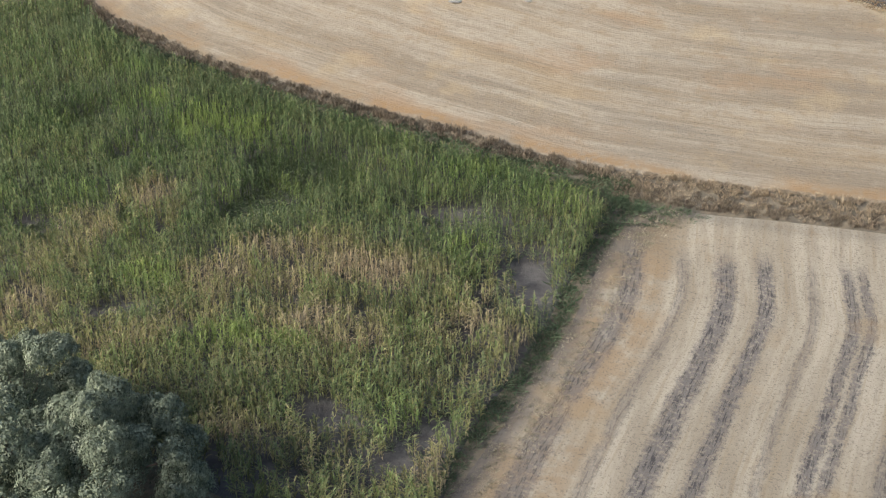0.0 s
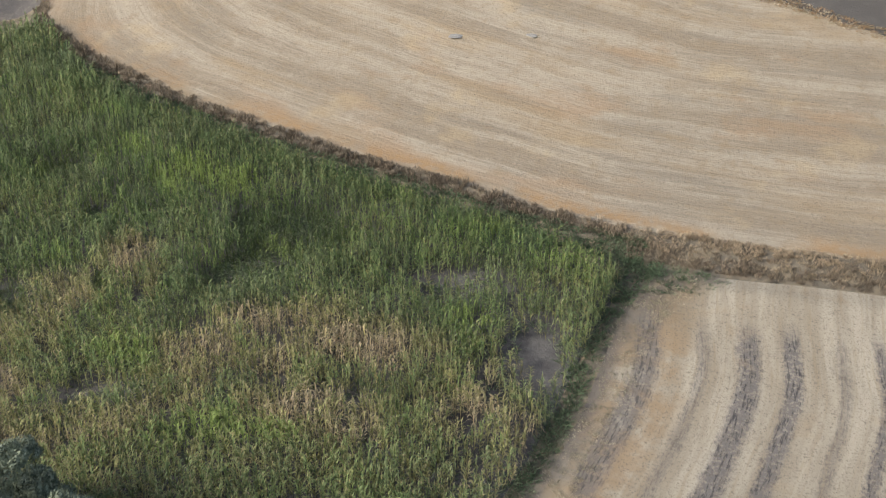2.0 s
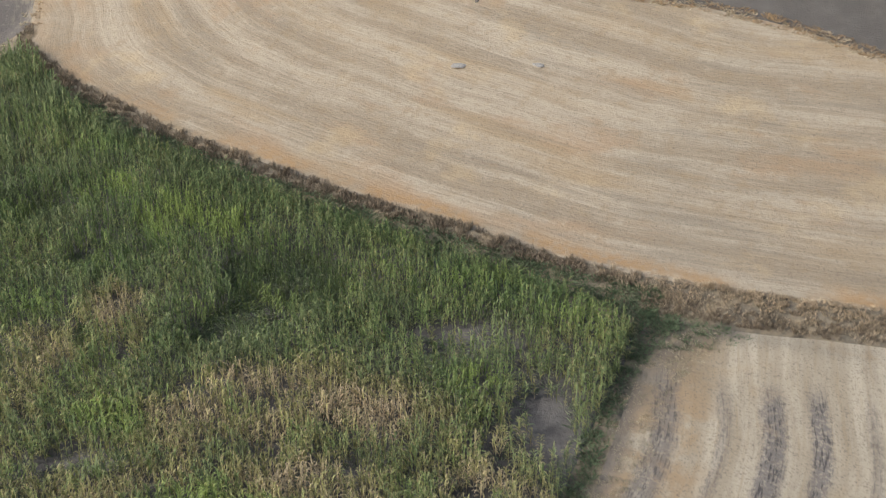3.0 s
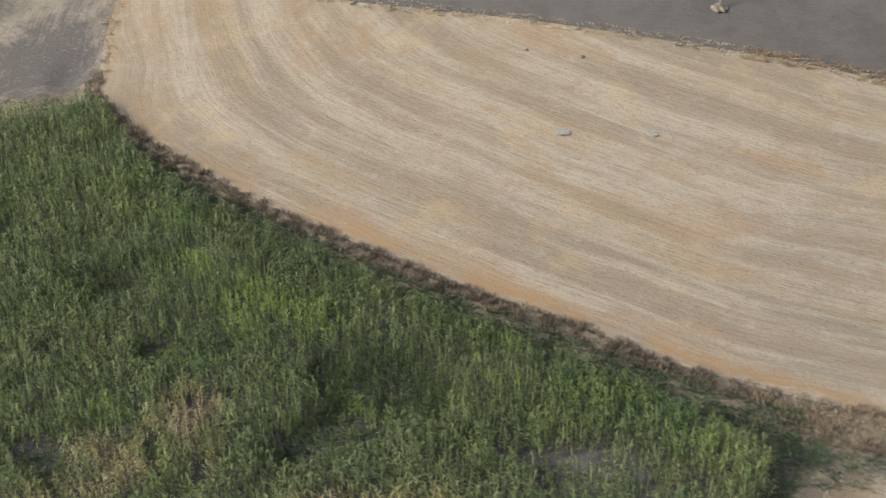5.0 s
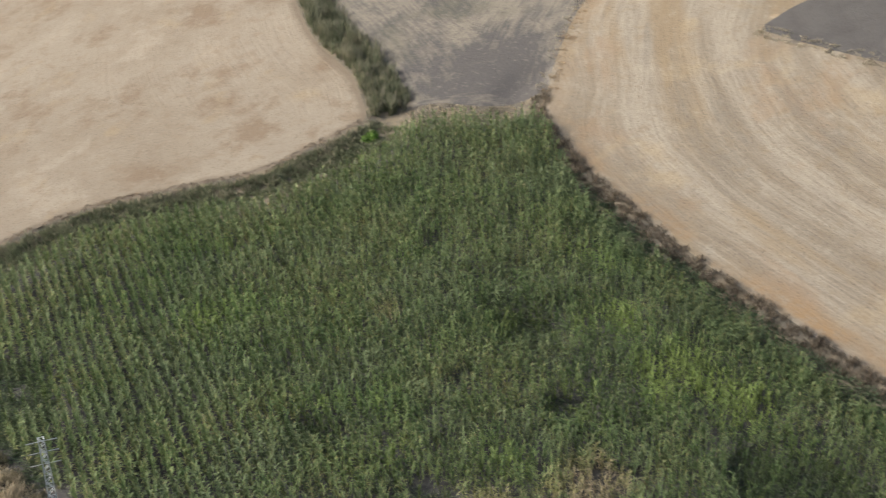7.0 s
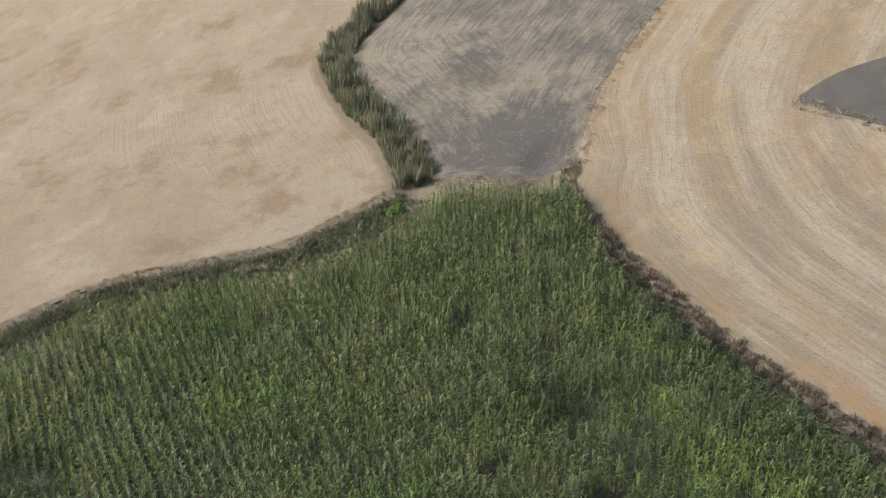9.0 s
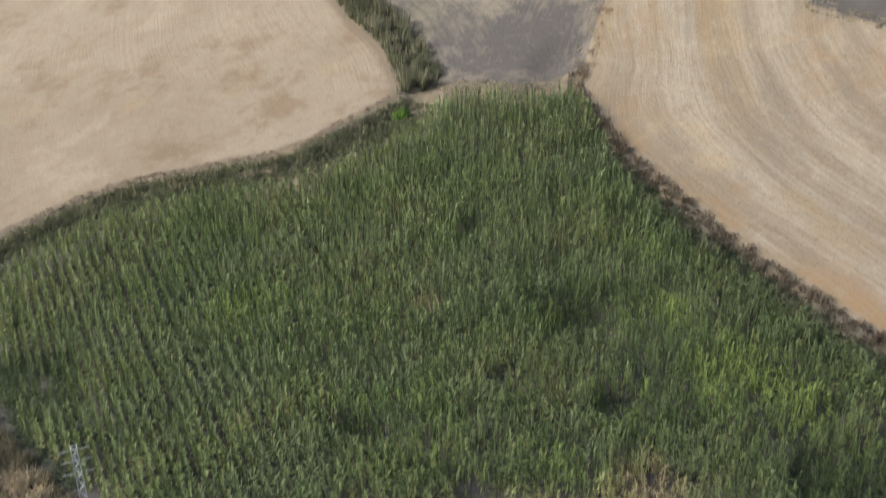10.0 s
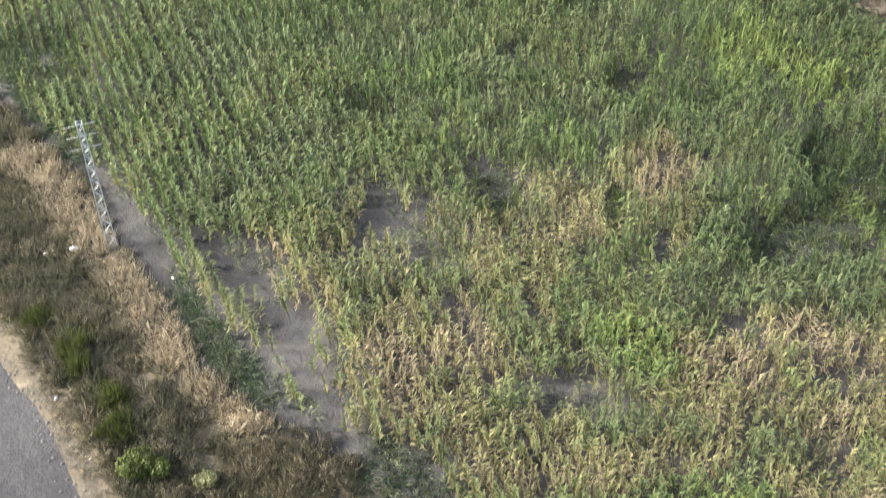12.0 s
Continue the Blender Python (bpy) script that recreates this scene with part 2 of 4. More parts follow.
M_STUBBLE_NORTH = stubble("stubble_pale", (0.44, 0.38, 0.295), (0.318, 0.264, 0.195), (0.265, 0.22, 0.165), (0.365, 0.275, 0.17), edge=3.2, grey=0.5)
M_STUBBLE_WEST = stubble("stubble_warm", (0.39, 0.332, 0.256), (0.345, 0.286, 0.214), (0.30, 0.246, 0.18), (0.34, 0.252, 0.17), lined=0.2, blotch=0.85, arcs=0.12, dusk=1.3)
M_STUBBLE_EAST = striped_stubble("stubble_striped")
M_FALLOW = fallow("fallow_soil")
M_PLOUGHED = soil("ploughed_soil", (0.125, 0.116, 0.107), (0.16, 0.149, 0.138), (0.185, 0.167, 0.143), 0.1, 0.5)
M_FIELD_SOIL = soil("field_soil", (0.10, 0.095, 0.092), (0.165, 0.155, 0.148), (0.25, 0.21, 0.15), 0.15)
M_GROUND = soil("dry_ground", (0.17, 0.15, 0.118), (0.25, 0.215, 0.162), (0.31, 0.255, 0.178), 0.5)
M_ROAD = soil("worn_road", (0.098, 0.094, 0.096), (0.14, 0.135, 0.135), (0.18, 0.165, 0.15), 0.12, 1.4)
M_MAIZE = foliage("maize_leaf", (0.106, 0.158, 0.064), (0.207, 0.262, 0.115), (0.44, 0.365, 0.245), 0.25, 0.65, 0.2, (0.32, 0.308, 0.142))
M_GRASS_DRY = foliage("dry_grass", (0.18, 0.182, 0.118), (0.30, 0.277, 0.195), (0.52, 0.455, 0.345), 0.15, 0.8)
M_BANK = foliage("bank_grass", (0.145, 0.122, 0.096), (0.24, 0.195, 0.148), (0.41, 0.335, 0.24), 0.12, 0.85)
M_WEED = foliage("weed_leaf", (0.14, 0.198, 0.112), (0.225, 0.272, 0.165), (0.36, 0.32, 0.22), 0.2, 0.7)
M_REED = foliage("reed_leaf", (0.13, 0.165, 0.095), (0.245, 0.26, 0.165), (0.42, 0.385, 0.29), 0.2, 0.7)
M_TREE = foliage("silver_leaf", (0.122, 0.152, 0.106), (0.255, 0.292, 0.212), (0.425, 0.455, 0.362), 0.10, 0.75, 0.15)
M_SHRUB = foliage("shrub_leaf", (0.075, 0.11, 0.028), (0.17, 0.205, 0.06), (0.34, 0.34, 0.20), 0.25, 0.6)
M_FRESH = foliage("fresh_leaf", (0.08, 0.17, 0.03), (0.13, 0.25, 0.04), (0.22, 0.32, 0.08), 0.3, 0.5)
M_BARK = plain("bark", (0.16, 0.125, 0.095), 0.9)
M_STEEL = plain("galvanised_steel", (0.76, 0.79, 0.79), 0.5, 0.1, 3.0, 0.15)
M_CONCRETE = plain("concrete", (0.48, 0.44, 0.37), 0.9)
M_GLASSY = plain("insulator_glaze", (0.66, 0.67, 0.64), 0.25)
M_SACK = plain("white_sack", (0.80, 0.79, 0.76), 0.6)
M_STONE = plain("pale_stone", (0.34, 0.315, 0.285), 0.9)
M_MOUND = plain("tan_soil", (0.34, 0.295, 0.225), 0.95)
M_CHALK = plain("chalky_dust", (0.47, 0.45, 0.42), 0.95)
M_DARK_STONE = plain("dark_stone", (0.19, 0.175, 0.155), 0.9)
M_RUST_GRASS = foliage("rusty_grass", (0.27, 0.185, 0.11), (0.39, 0.265, 0.15), (0.50, 0.38, 0.23), 0.15, 0.8)


# ---- the lie of the land ----
def ease(v, low, high, soft):
    """v between low and high, and levelling off within soft beyond them."""
    v = np.where(v > high, high + soft * np.tanh((v - high) / soft), v)
    return np.where(v < low, low - soft * np.tanh((low - v) / soft), v)


def hill(x, y):
    a = ease((np.asarray(x, float) + 30) / 50, -3.2, 1.4, 0.8)
    b = ease((np.asarray(y, float) - 20) / 50, 0.1, 2.65, 0.8)
    return 1.872 * a - 5.291 * b - 1.647 * a * a - 0.137 * a * b + 4.394 * b * b


def smooth(points, steps=6, closed=False):
    """A soft line through its control points."""
    p = np.array(points, float)
    n = len(p)
    out = []
    for i in range(n if closed else n - 1):
        q = [p[(i + k) % n] if closed else p[min(max(i + k, 0), n - 1)] for k in (-1, 0, 1, 2)]
        for t in np.arange(steps) / steps:
            out.append(0.5 * (2 * q[1] + (q[2] - q[0]) * t + (2 * q[0] - 5 * q[1] + 4 * q[2] - q[3]) * t**2 + (3 * q[1] - q[0] - 3 * q[2] + q[3]) * t**3))
    if not closed:
        out.append(p[-1])
    return np.array(out)


def nearest(xy, line, closed=False):
    """Distance to a line, the nearest place on it, the length along it."""
    ends = np.roll(line, -1, axis=0) if closed else line[1:]
    starts = line if closed else line[:-1]
    best, where, along = np.full(len(xy), 1e9), np.zeros((len(xy), 2)), np.zeros(len(xy))
    run = 0.0
    for a, b in zip(starts, ends):
        ab = b - a
        size = float(np.hypot(*ab))
        if size < 1e-6:
            continue
        t = np.clip(((xy - a) @ ab) / size**2, 0, 1)
        q = a + t[:, None] * ab
        d = np.hypot(*(xy - q).T)
        k = d < best
        best[k], where[k], along[k] = d[k], q[k], run + t[k] * size
        run += size
    return best, where, along


def inside(xy, poly):
    x, y = xy.T
    hit = np.zeros(len(xy), bool)
    for (xa, ya), (xb, yb) in zip(poly, np.roll(poly, -1, axis=0)):
        k = (ya > y) != (yb > y)
        if k.any():
            hit[k] ^= x[k] < (xb - xa) * (y[k] - ya) / (yb - ya) + xa
    return hit


NORTH_EDGE = smooth([(-67.5, 118), (-65.4, 114.4), (-62, 111.4), (-57, 107.6), (-48.5, 102.6), (-40.7, 98.8), (-34, 96), (-23, 91.6), (-11, 88), (-1.5, 84.9), (7.5, 83.2), (18, 82.6), (33, 83), (60, 85), (120, 88), (220, 90)])
NORTH_SIDE = smooth([(-67.5, 118), (-68.9, 121.5), (-70.7, 127.3), (-71.9, 133.4), (-72.2, 141), (-72.1, 148), (-71, 165), (-68, 200), (-60, 300)])
WEST_EDGE = smooth([(-150, 20), (-125, 48), (-112, 66), (-108.2, 75), (-106, 80.5), (-103.2, 85.4), (-98.6, 89.3), (-94, 92.9), (-89.5, 96.4), (-86.8, 102), (-85, 106), (-84.4, 108.4), (-87.1, 111.4), (-92.1, 115.7), (-99.6, 119.8), (-105.9, 124.7), (-110.3, 128.9), (-111.8, 133), (-111.6, 137.5), (-111.1, 142.6), (-109, 155), (-104, 180), (-95, 230), (-80, 300)])
HEDGE_EDGE = smooth([(-80.6, 111.5), (-82.4, 113.7), (-86.5, 117), (-92.8, 121.2), (-100.1, 125.6), (-104.8, 129.1), (-107.2, 134.2), (-107.4, 140.4), (-107, 146), (-105, 157), (-100, 181), (-91, 230), (-76, 300)])
DARK_EDGE = smooth([(-51, 133.6), (-42, 132.3), (-33, 131.7), (-20.5, 130.8), (-9, 129.7), (0.4, 128.8), (10.6, 127.5), (20, 125.3), (30.5, 121.5), (60, 110.6), (120, 104), (220, 108)])
EAST_EDGE = smooth([(14.5, 78), (11.4, 76.2), (9.0, 73), (7.6, 69), (6.7, 63), (5.9, 57), (4.7, 50.5), (3.0, 43.5), (1.2, 36), (-3.5, 12), (-13, -30), (-60, -230)])
BAND_GUIDE = smooth([(18.6, 90), (18.0, 74), (18.2, 68.5), (18.3, 63), (17.0, 56), (15.4, 49), (14.1, 42.4), (13.1, 36.5), (9, 12), (-1, -30), (-40, -230)])
EAST_TOP = smooth([(16, 78), (19, 78.2), (24, 78.6), (33, 78.8), (60, 80), (120, 82), (220, 84)])
ROAD_EDGE = smooth([(-150, 66), (-110, 52.5), (-80, 41.5), (-63.5, 35.2), (-59, 33.9), (-55, 32.1), (-52, 30.6), (-40, 25), (-20, 15), (0, 4), (40, -20)])
FIELD_SOIL_SIDE = smooth([(-34, 41), (-40, 40.6), (-47, 40.4), (-53, 41.6), (-59.7, 44.4), (-65.4, 47.2), (-73.1, 49.4), (-84, 53), (-94, 57.5), (-104, 65), (-104, 74)])
MAIZE = smooth([(6.6, 76), (2.6, 78), (-2.9, 81.0), (-12, 83.9), (-21.6, 87.3), (-32.4, 91.9), (-44.1, 96.9), (-56.5, 104.5), (-62, 109.4), (-65.8, 113.0), (-69, 111), (-73.9, 109.5), (-77.3, 107.3), (-78.4, 102.5), (-80, 97.9), (-82.8, 92.1), (-86.8, 88.6), (-91.6, 86), (-95.6, 82.1), (-98.8, 77.8), (-100, 72), (-100.5, 68), (-93, 61), (-86, 56.2), (-78, 53.2), (-70, 51.4), (-62.4, 48.6), (-57.5, 46), (-51, 44.3), (-45, 42), (-41, 42.6), (-37.2, 43.6), (-34, 41.6), (-26, 36), (-14, 30), (-4, 28), (0, 30), (0.1, 36.9), (1, 43.4), (2.6, 50), (3.6, 55), (4.8, 62.7), (6, 68.4), (6.8, 73)], 4, True)

SOIL_SIDE = np.vstack([FIELD_SOIL_SIDE, [(-99, 72), (-70, 54), (-50, 46), (-34, 44)]])
ROAD = np.vstack([ROAD_EDGE, (ROAD_EDGE + np.array([-2.6, -5.6]))[::-1]])
NORTH = np.vstack([NORTH_EDGE, [(400, 200), (300, 480), (-40, 480)], NORTH_SIDE[::-1]])
DARK = np.vstack([DARK_EDGE, smooth([(260, 190), (150, 215), (40, 198), (-10, 172), (-34, 152), (-44.7, 142.8), (-48.7, 138.6), (-51, 133.6)])])
WEST = np.vstack([WEST_EDGE, [(-120, 480), (-420, 400), (-420, 20)]])
MIDDLE = np.vstack([[(-77.6, 113), (-73, 113.6), (-68.8, 116.6)], NORTH_SIDE[1:], [(-66, 330)], HEDGE_EDGE[::-1]])
EAST = np.vstack([EAST_EDGE[::-1], EAST_TOP, [(220, -230)]])


def ground(x, y):
    """Height of the ground: the hillside with a shallow ditch below the north bank and one beside the west field."""
    x, y = np.atleast_1d(np.asarray(x, float)), np.atleast_1d(np.asarray(y, float))
    xy = np.stack([x, y], 1)
    z = hill(x, y)
    near = (x > -150) & (x < 80) & (y > 15) & (y < 190)
    for line, depth, far, area in ((NORTH_EDGE, 0.55, 3.6, NORTH), (WEST_EDGE, 0.5, 3.2, WEST)):
        d = nearest(xy[near], line)[0]
        out = ~inside(xy[near], area)
        z[near] -= np.where(out, depth * np.sin(np.clip(d / far, 0, 2) * np.pi / 2) ** 2, 0)
    return z


# ---- meshes from arrays ----
def tri_mesh(name, verts, tris, material, dry=None, tone=None, extra=()):
    me = bpy.data.meshes.new(name)
    me.vertices.add(len(verts))
    me.vertices.foreach_set("co", np.ascontiguousarray(verts, np.float32).ravel())
    size = tris.shape[1]
    me.loops.add(size * len(tris))
    me.loops.foreach_set("vertex_index", np.ascontiguousarray(tris, np.int32).ravel())
    me.polygons.add(len(tris))
    me.polygons.foreach_set("loop_start", np.arange(0, size * len(tris), size, dtype=np.int32))
    for key, values in (("dry", dry), ("tone", tone), *extra):
        if values is not None:
            a = me.attributes.new(key, "FLOAT", "POINT")
            a.data.foreach_set("value", np.ascontiguousarray(values, np.float32))
    me.materials.append(material)
    me.update(calc_edges=True)
    return me


def part(name, bm, material, parent, label=""):
    me = bpy.data.meshes.new(name)
    bm.to_mesh(me)
    bm.free()
    me.materials.append(material)
    ob = new(name, me)
    ob.parent = parent
    return tagged(ob, label)


# ---- the fields: one sheet, parted where the fields meet ----
def build_land():
    def steps(low, high, gap, reach):
        mid = np.arange(low, high + gap / 2, gap)
        grow = gap * 1.35 ** np.arange(1, 40)
        out = np.cumsum(grow)
        out = out[out < reach]
        return np.concatenate([low - out[::-1], mid, high + out])

    xs, ys = steps(-195, 48, 0.6, 4200), steps(-24, 172, 0.6, 4200)
    gx, gy = np.meshgrid(xs, ys)
    xy = np.stack([gx.ravel(), gy.ravel()], 1)
    areas = [("ploughed_field", DARK), ("north", NORTH), ("west", WEST), ("fallow_field", MIDDLE), ("east", EAST), ("road", ROAD), ("maize_soil", MAIZE), ("soil_side", SOIL_SIDE)]
    close = (xy[:, 0] > -260) & (xy[:, 0] < 110) & (xy[:, 1] > -30) & (xy[:, 1] < 230)
    fixed = np.zeros(len(xy), bool)
    sides = {}
    for name, poly in areas:
        d = np.full(len(xy), 99.0)
        d[close], where, _ = nearest(xy[close], poly, True)
        k = np.zeros(len(xy), bool)
        k[close] = (d[close] < 0.43) & ~fixed[close]
        xy[k] = where[k[close]]
        fixed |= k
        d[k] = 0
        sides[name] = np.where(inside(xy, poly), d, -d)
        sides[name][k] = 0
    z = ground(*xy.T)
    rough = np.array([noise.noise((x * 0.22, y * 0.22, 0)) for x, y in xy[close]])
    z[close] += 0.07 * rough
    nx = len(xs)
    i = np.arange(nx * (len(ys) - 1)).reshape(len(ys) - 1, nx)[:, :-1].ravel()
    quads = np.stack([i, i + 1, i + nx + 1, i + nx], 1)
    owner = np.full(len(quads), -1)
    for k, (name, _) in enumerate(areas):
        mean = sides[name][quads].mean(1)
        owner[(owner < 0) & (mean > 0)] = 6 if name == "soil_side" else k
    guides = {
        "north": np.vstack([NORTH_SIDE[::-1], NORTH_EDGE]), "west": WEST_EDGE, "fallow_field": np.vstack([NORTH_SIDE[::-1], HEDGE_EDGE]),
        "east": EAST_EDGE,
    }
    looks = {
        "ploughed_field": ("ploughed_field", M_PLOUGHED, "bare grey-brown ploughed field above the stubble"),
        "north": ("stubble_field", M_STUBBLE_NORTH, "pale harvested stubble field with curving combine swaths"),
        "west": ("stubble_field", M_STUBBLE_WEST, "warm pale harvested stubble field beside the ditch"),
        "fallow_field": ("fallow_field", M_FALLOW, "grey fallow field with patches of loose straw"),
        "east": ("stubble_field", M_STUBBLE_EAST, "harvested stubble with dark bands of bare soil"),
        "road": ("road", M_ROAD, "worn grey road surface with a crumbled edge"),
        "maize_soil": ("field_soil", M_FIELD_SOIL, "grey-brown dusty soil under the maize"),
        "ground": ("ground", M_GROUND, "dry grassy ground between the fields"),
    }
    for k, name in [(-1, "ground")] + [(k, a[0]) for k, a in enumerate(areas[:7])]:
        mine = quads[owner == k]
        used, back = np.unique(mine, return_inverse=True)
        pts = xy[used]
        across, along, rim = np.zeros(len(used)), np.zeros(len(used)), np.zeros(len(used))
        if name in guides:
            across, _, along = nearest(pts, guides[name])
            rim = across.copy()
            if name == "north":
                da, _, sa = nearest(pts, NORTH_EDGE)
                dc, _, sc = nearest(pts, NORTH_SIDE)
                low = np.minimum(da, dc)
                wa, wc = np.exp(-(da - low) / 5), np.exp(-(dc - low) / 5)
                across, along = low - 5 * np.log(wa + wc), (sa * wa - sc * wc) / (wa + wc)
            if name == "east":
                order = np.argsort(BAND_GUIDE[:, 1])
                across = pts[:, 0] - np.interp(pts[:, 1], BAND_GUIDE[order, 1], BAND_GUIDE[order, 0])
                along = nearest(pts, EAST_TOP)[0]
        title, mat, label = looks[name]
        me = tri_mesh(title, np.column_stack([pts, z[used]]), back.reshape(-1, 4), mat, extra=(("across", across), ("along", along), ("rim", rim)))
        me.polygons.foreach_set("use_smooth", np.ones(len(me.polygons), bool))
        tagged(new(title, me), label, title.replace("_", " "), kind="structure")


build_land()


# ---- maize ----
def maize_templates(rng, count, cone=False):
    """Maize plants one metre high: stalk, arching leaves with hanging tips, tassel. Gives vertices, triangles, how dry each vertex is."""
    made = []
    leaves = 13 if cone else 12
    for _ in range(count):
        v, f, s = [], [], []
        for k in range(3):
            a = k * 2.094
            v += [(0.010 * math.cos(a), 0.010 * math.sin(a), 0), (0.006 * math.cos(a), 0.006 * math.sin(a), 0.92)]
            s += [0.35, 0.15]
        for k in range(3):
            a, b = 2 * k, 2 * ((k + 1) % 3)
            f += [(a, b, b + 1), (a, b + 1, a + 1)]
        plane = rng.uniform(0, 6.28)
        for k in range(leaves):
            up = k / (leaves - 1)
            h = 0.14 + 0.74 * up + rng.uniform(-0.03, 0.03)
            turn = plane + (k % 2) * 3.14159 + rng.uniform(-0.8, 0.8)
            if cone:
                turn = rng.uniform(0, 6.28)
                size = (0.28 - 0.08 * up) * rng.uniform(0.8, 1.15)
                rise, droop = rng.uniform(1.0, 1.35), rng.uniform(0.9, 1.9) - 0.4 * up
            else:
                size = (0.28 + 0.12 * math.sin(math.pi * (0.15 + 0.75 * up)) - 0.04 * up) * rng.uniform(0.8, 1.2)
                rise, droop = rng.uniform(1.05, 1.4), rng.uniform(1.4, 2.6) - 0.3 * up
            wide = (0.024 if cone else 0.02) * rng.uniform(0.75, 1.25)
            x = zz = 0.0
            rim = []
            for j, (w, seg) in enumerate(((0.55, 0), (1.0, 0.28), (0.95, 0.26), (0.6, 0.25), (0, 0.21))):
                tilt = rise - droop * (0, 0.06, 0.3, 0.75, 1.0)[j]
                x += math.cos(tilt) * seg * size
                zz += math.sin(tilt) * seg * size
                rim.append((x, h + zz, w * wide))
            ca, sa = math.cos(turn), math.sin(turn)
            bend = rng.uniform(-0.25, 0.25)
            base = len(v)
            for j, (x, zz, w) in enumerate(rim):
                off = bend * x * x / max(size, 0.05)
                for side in ((-1, 1) if w else (0,)):
                    y = off + side * w
                    v.append((x * ca - y * sa, x * sa + y * ca, max(zz + abs(side) * 0.3 * w, 0.02)))
                    s.append(max(0.0, 0.42 - 0.6 * up) + (-0.06, -0.02, 0.04, 0.12, 0.26)[j])
            for j in (0, 2, 4):
                f += [(base + j, base + j + 2, base + j + 3), (base + j, base + j + 3, base + j + 1)]
            f.append((base + 6, base + 8, base + 7))
        for k in range(5):
            a = plane + k * 1.3
            lean = 0.01 if k == 0 else 0.06
            base = len(v)
            v += [(-0.008 * math.sin(a), 0.008 * math.cos(a), 0.9), (0.008 * math.sin(a), -0.008 * math.cos(a), 0.9), (lean * math.cos(a), lean * math.sin(a), rng.uniform(1.0, 1.1))]
            s += [0.5, 0.5, 0.8]
            f.append((base, base + 1, base + 2))
        made.append((np.array(v), np.array(f), np.array(s)))
    return made


def scatter(name, templates, at, height, width, turn, lean, dry, tone, material, rng, fresh=None):
    """One mesh of many plants: each a template, scaled, turned and leant."""
    pick = rng.integers(0, len(templates), len(at))
    V, F, D, T, R, start = [], [], [], [], [], 0
    for k, (v, f, s) in enumerate(templates):
        m = np.flatnonzero(pick == k)
        if not len(m):
            continue
        c, sn = np.cos(turn[m])[:, None], np.sin(turn[m])[:, None]
        x = (v[None, :, 0] * c - v[None, :, 1] * sn) * width[m][:, None]
        y = (v[None, :, 0] * sn + v[None, :, 1] * c) * width[m][:, None]
        h = v[None, :, 2] * height[m][:, None]
        x = x + lean[m, 0][:, None] * h + at[m, 0][:, None]
        y = y + lean[m, 1][:, None] * h + at[m, 1][:, None]
        V.append(np.stack([x, y, h + at[m, 2][:, None]], 2).reshape(-1, 3))
        D.append(np.clip(s[None, :] * (0.4 + 0.9 * dry[m][:, None]) + dry[m][:, None], 0, 1).ravel())
        T.append(np.repeat(tone[m], len(v)))
        if fresh is not None:
            R.append(np.repeat(fresh[m], len(v)))
        F.append((f[None] + (start + np.arange(len(m)) * len(v))[:, None, None]).reshape(-1, 3))
        start += len(m) * len(v)
    return new(name, tri_mesh(name, np.vstack(V), np.vstack(F), material, np.concatenate(D), np.concatenate(T), () if fresh is None else (("fresh", np.concatenate(R)),)))


def patches(xy, spots, rng_shift=0.0):
    """How far each place lies in any of the patches (x, y, half length, half width, turn): 1 in the middle, 0 outside."""
    out = np.zeros(len(xy))
    for x, y, a, b, turn in spots:
        c, s = math.cos(radians(turn)), math.sin(radians(turn))
        d = xy - (x, y)
        r = np.hypot((d[:, 0] * c + d[:, 1] * s) / a, (d[:, 1] * c - d[:, 0] * s) / b) + rng_shift
        out = np.maximum(out, np.clip(1.6 * (1.15 - r), 0, 1))
    return out


YELLOW = [(-39.9, 64.3, 3.6, 3.3, 121), (-36.9, 69.6, 4.2, 3.1, 9), (-41.3, 47.4, 5.2, 3.7, 123), (-24.5, 56.0, 3.1, 2.7, 68), (-21.6, 62.2, 3.9, 3.0, 1), (-18.3, 58.5, 2.6, 1.9, 45), (-54.5, 50.9, 2.9, 1.2, 161), (-48.9, 48.5, 2.3, 1.5, 149), (-27.5, 48.5, 8.2, 1.5, 33), (-35.9, 45.4, 2.6, 1.6, 32)]
YELLOW += [(-13.0, 61.2, 8.9, 3.6, 171), (-13.8, 51.7, 5.1, 3.2, 4), (-38.5, 51.0, 4.4, 2.8, 138), (-2.6, 54.4, 3.9, 2.0, 34), (-31.7, 46.5, 4.4, 2.8, 175), (-15.6, 37.6, 2.5, 2.1, 172), (-0.4, 35.3, 2.6, 1.6, 102), (2.0, 52.1, 3.1, 1.4, 105), (-62.0, 80.8, 2.0, 1.3, 143), (-40.5, 58.5, 5.0, 3.2, 120)]
TAN = [(-36.2, 70.2, 2.6, 2.1, 144), (-41.3, 47.4, 3.0, 2.2, 127), (-24.7, 57.8, 2.1, 1.5, 98), (-22.3, 62.6, 3.0, 2.0, 1), (-12.3, 60.4, 3.8, 2.0, 161), (-15.3, 51.9, 2.4, 2.0, 145), (-39.6, 51.2, 2.6, 1.8, 143), (-28.0, 57.8, 1.2, 0.9, 142), (-41.1, 42.6, 1.2, 0.6, 128), (-32.7, 65.6, 2.0, 0.9, 116)]
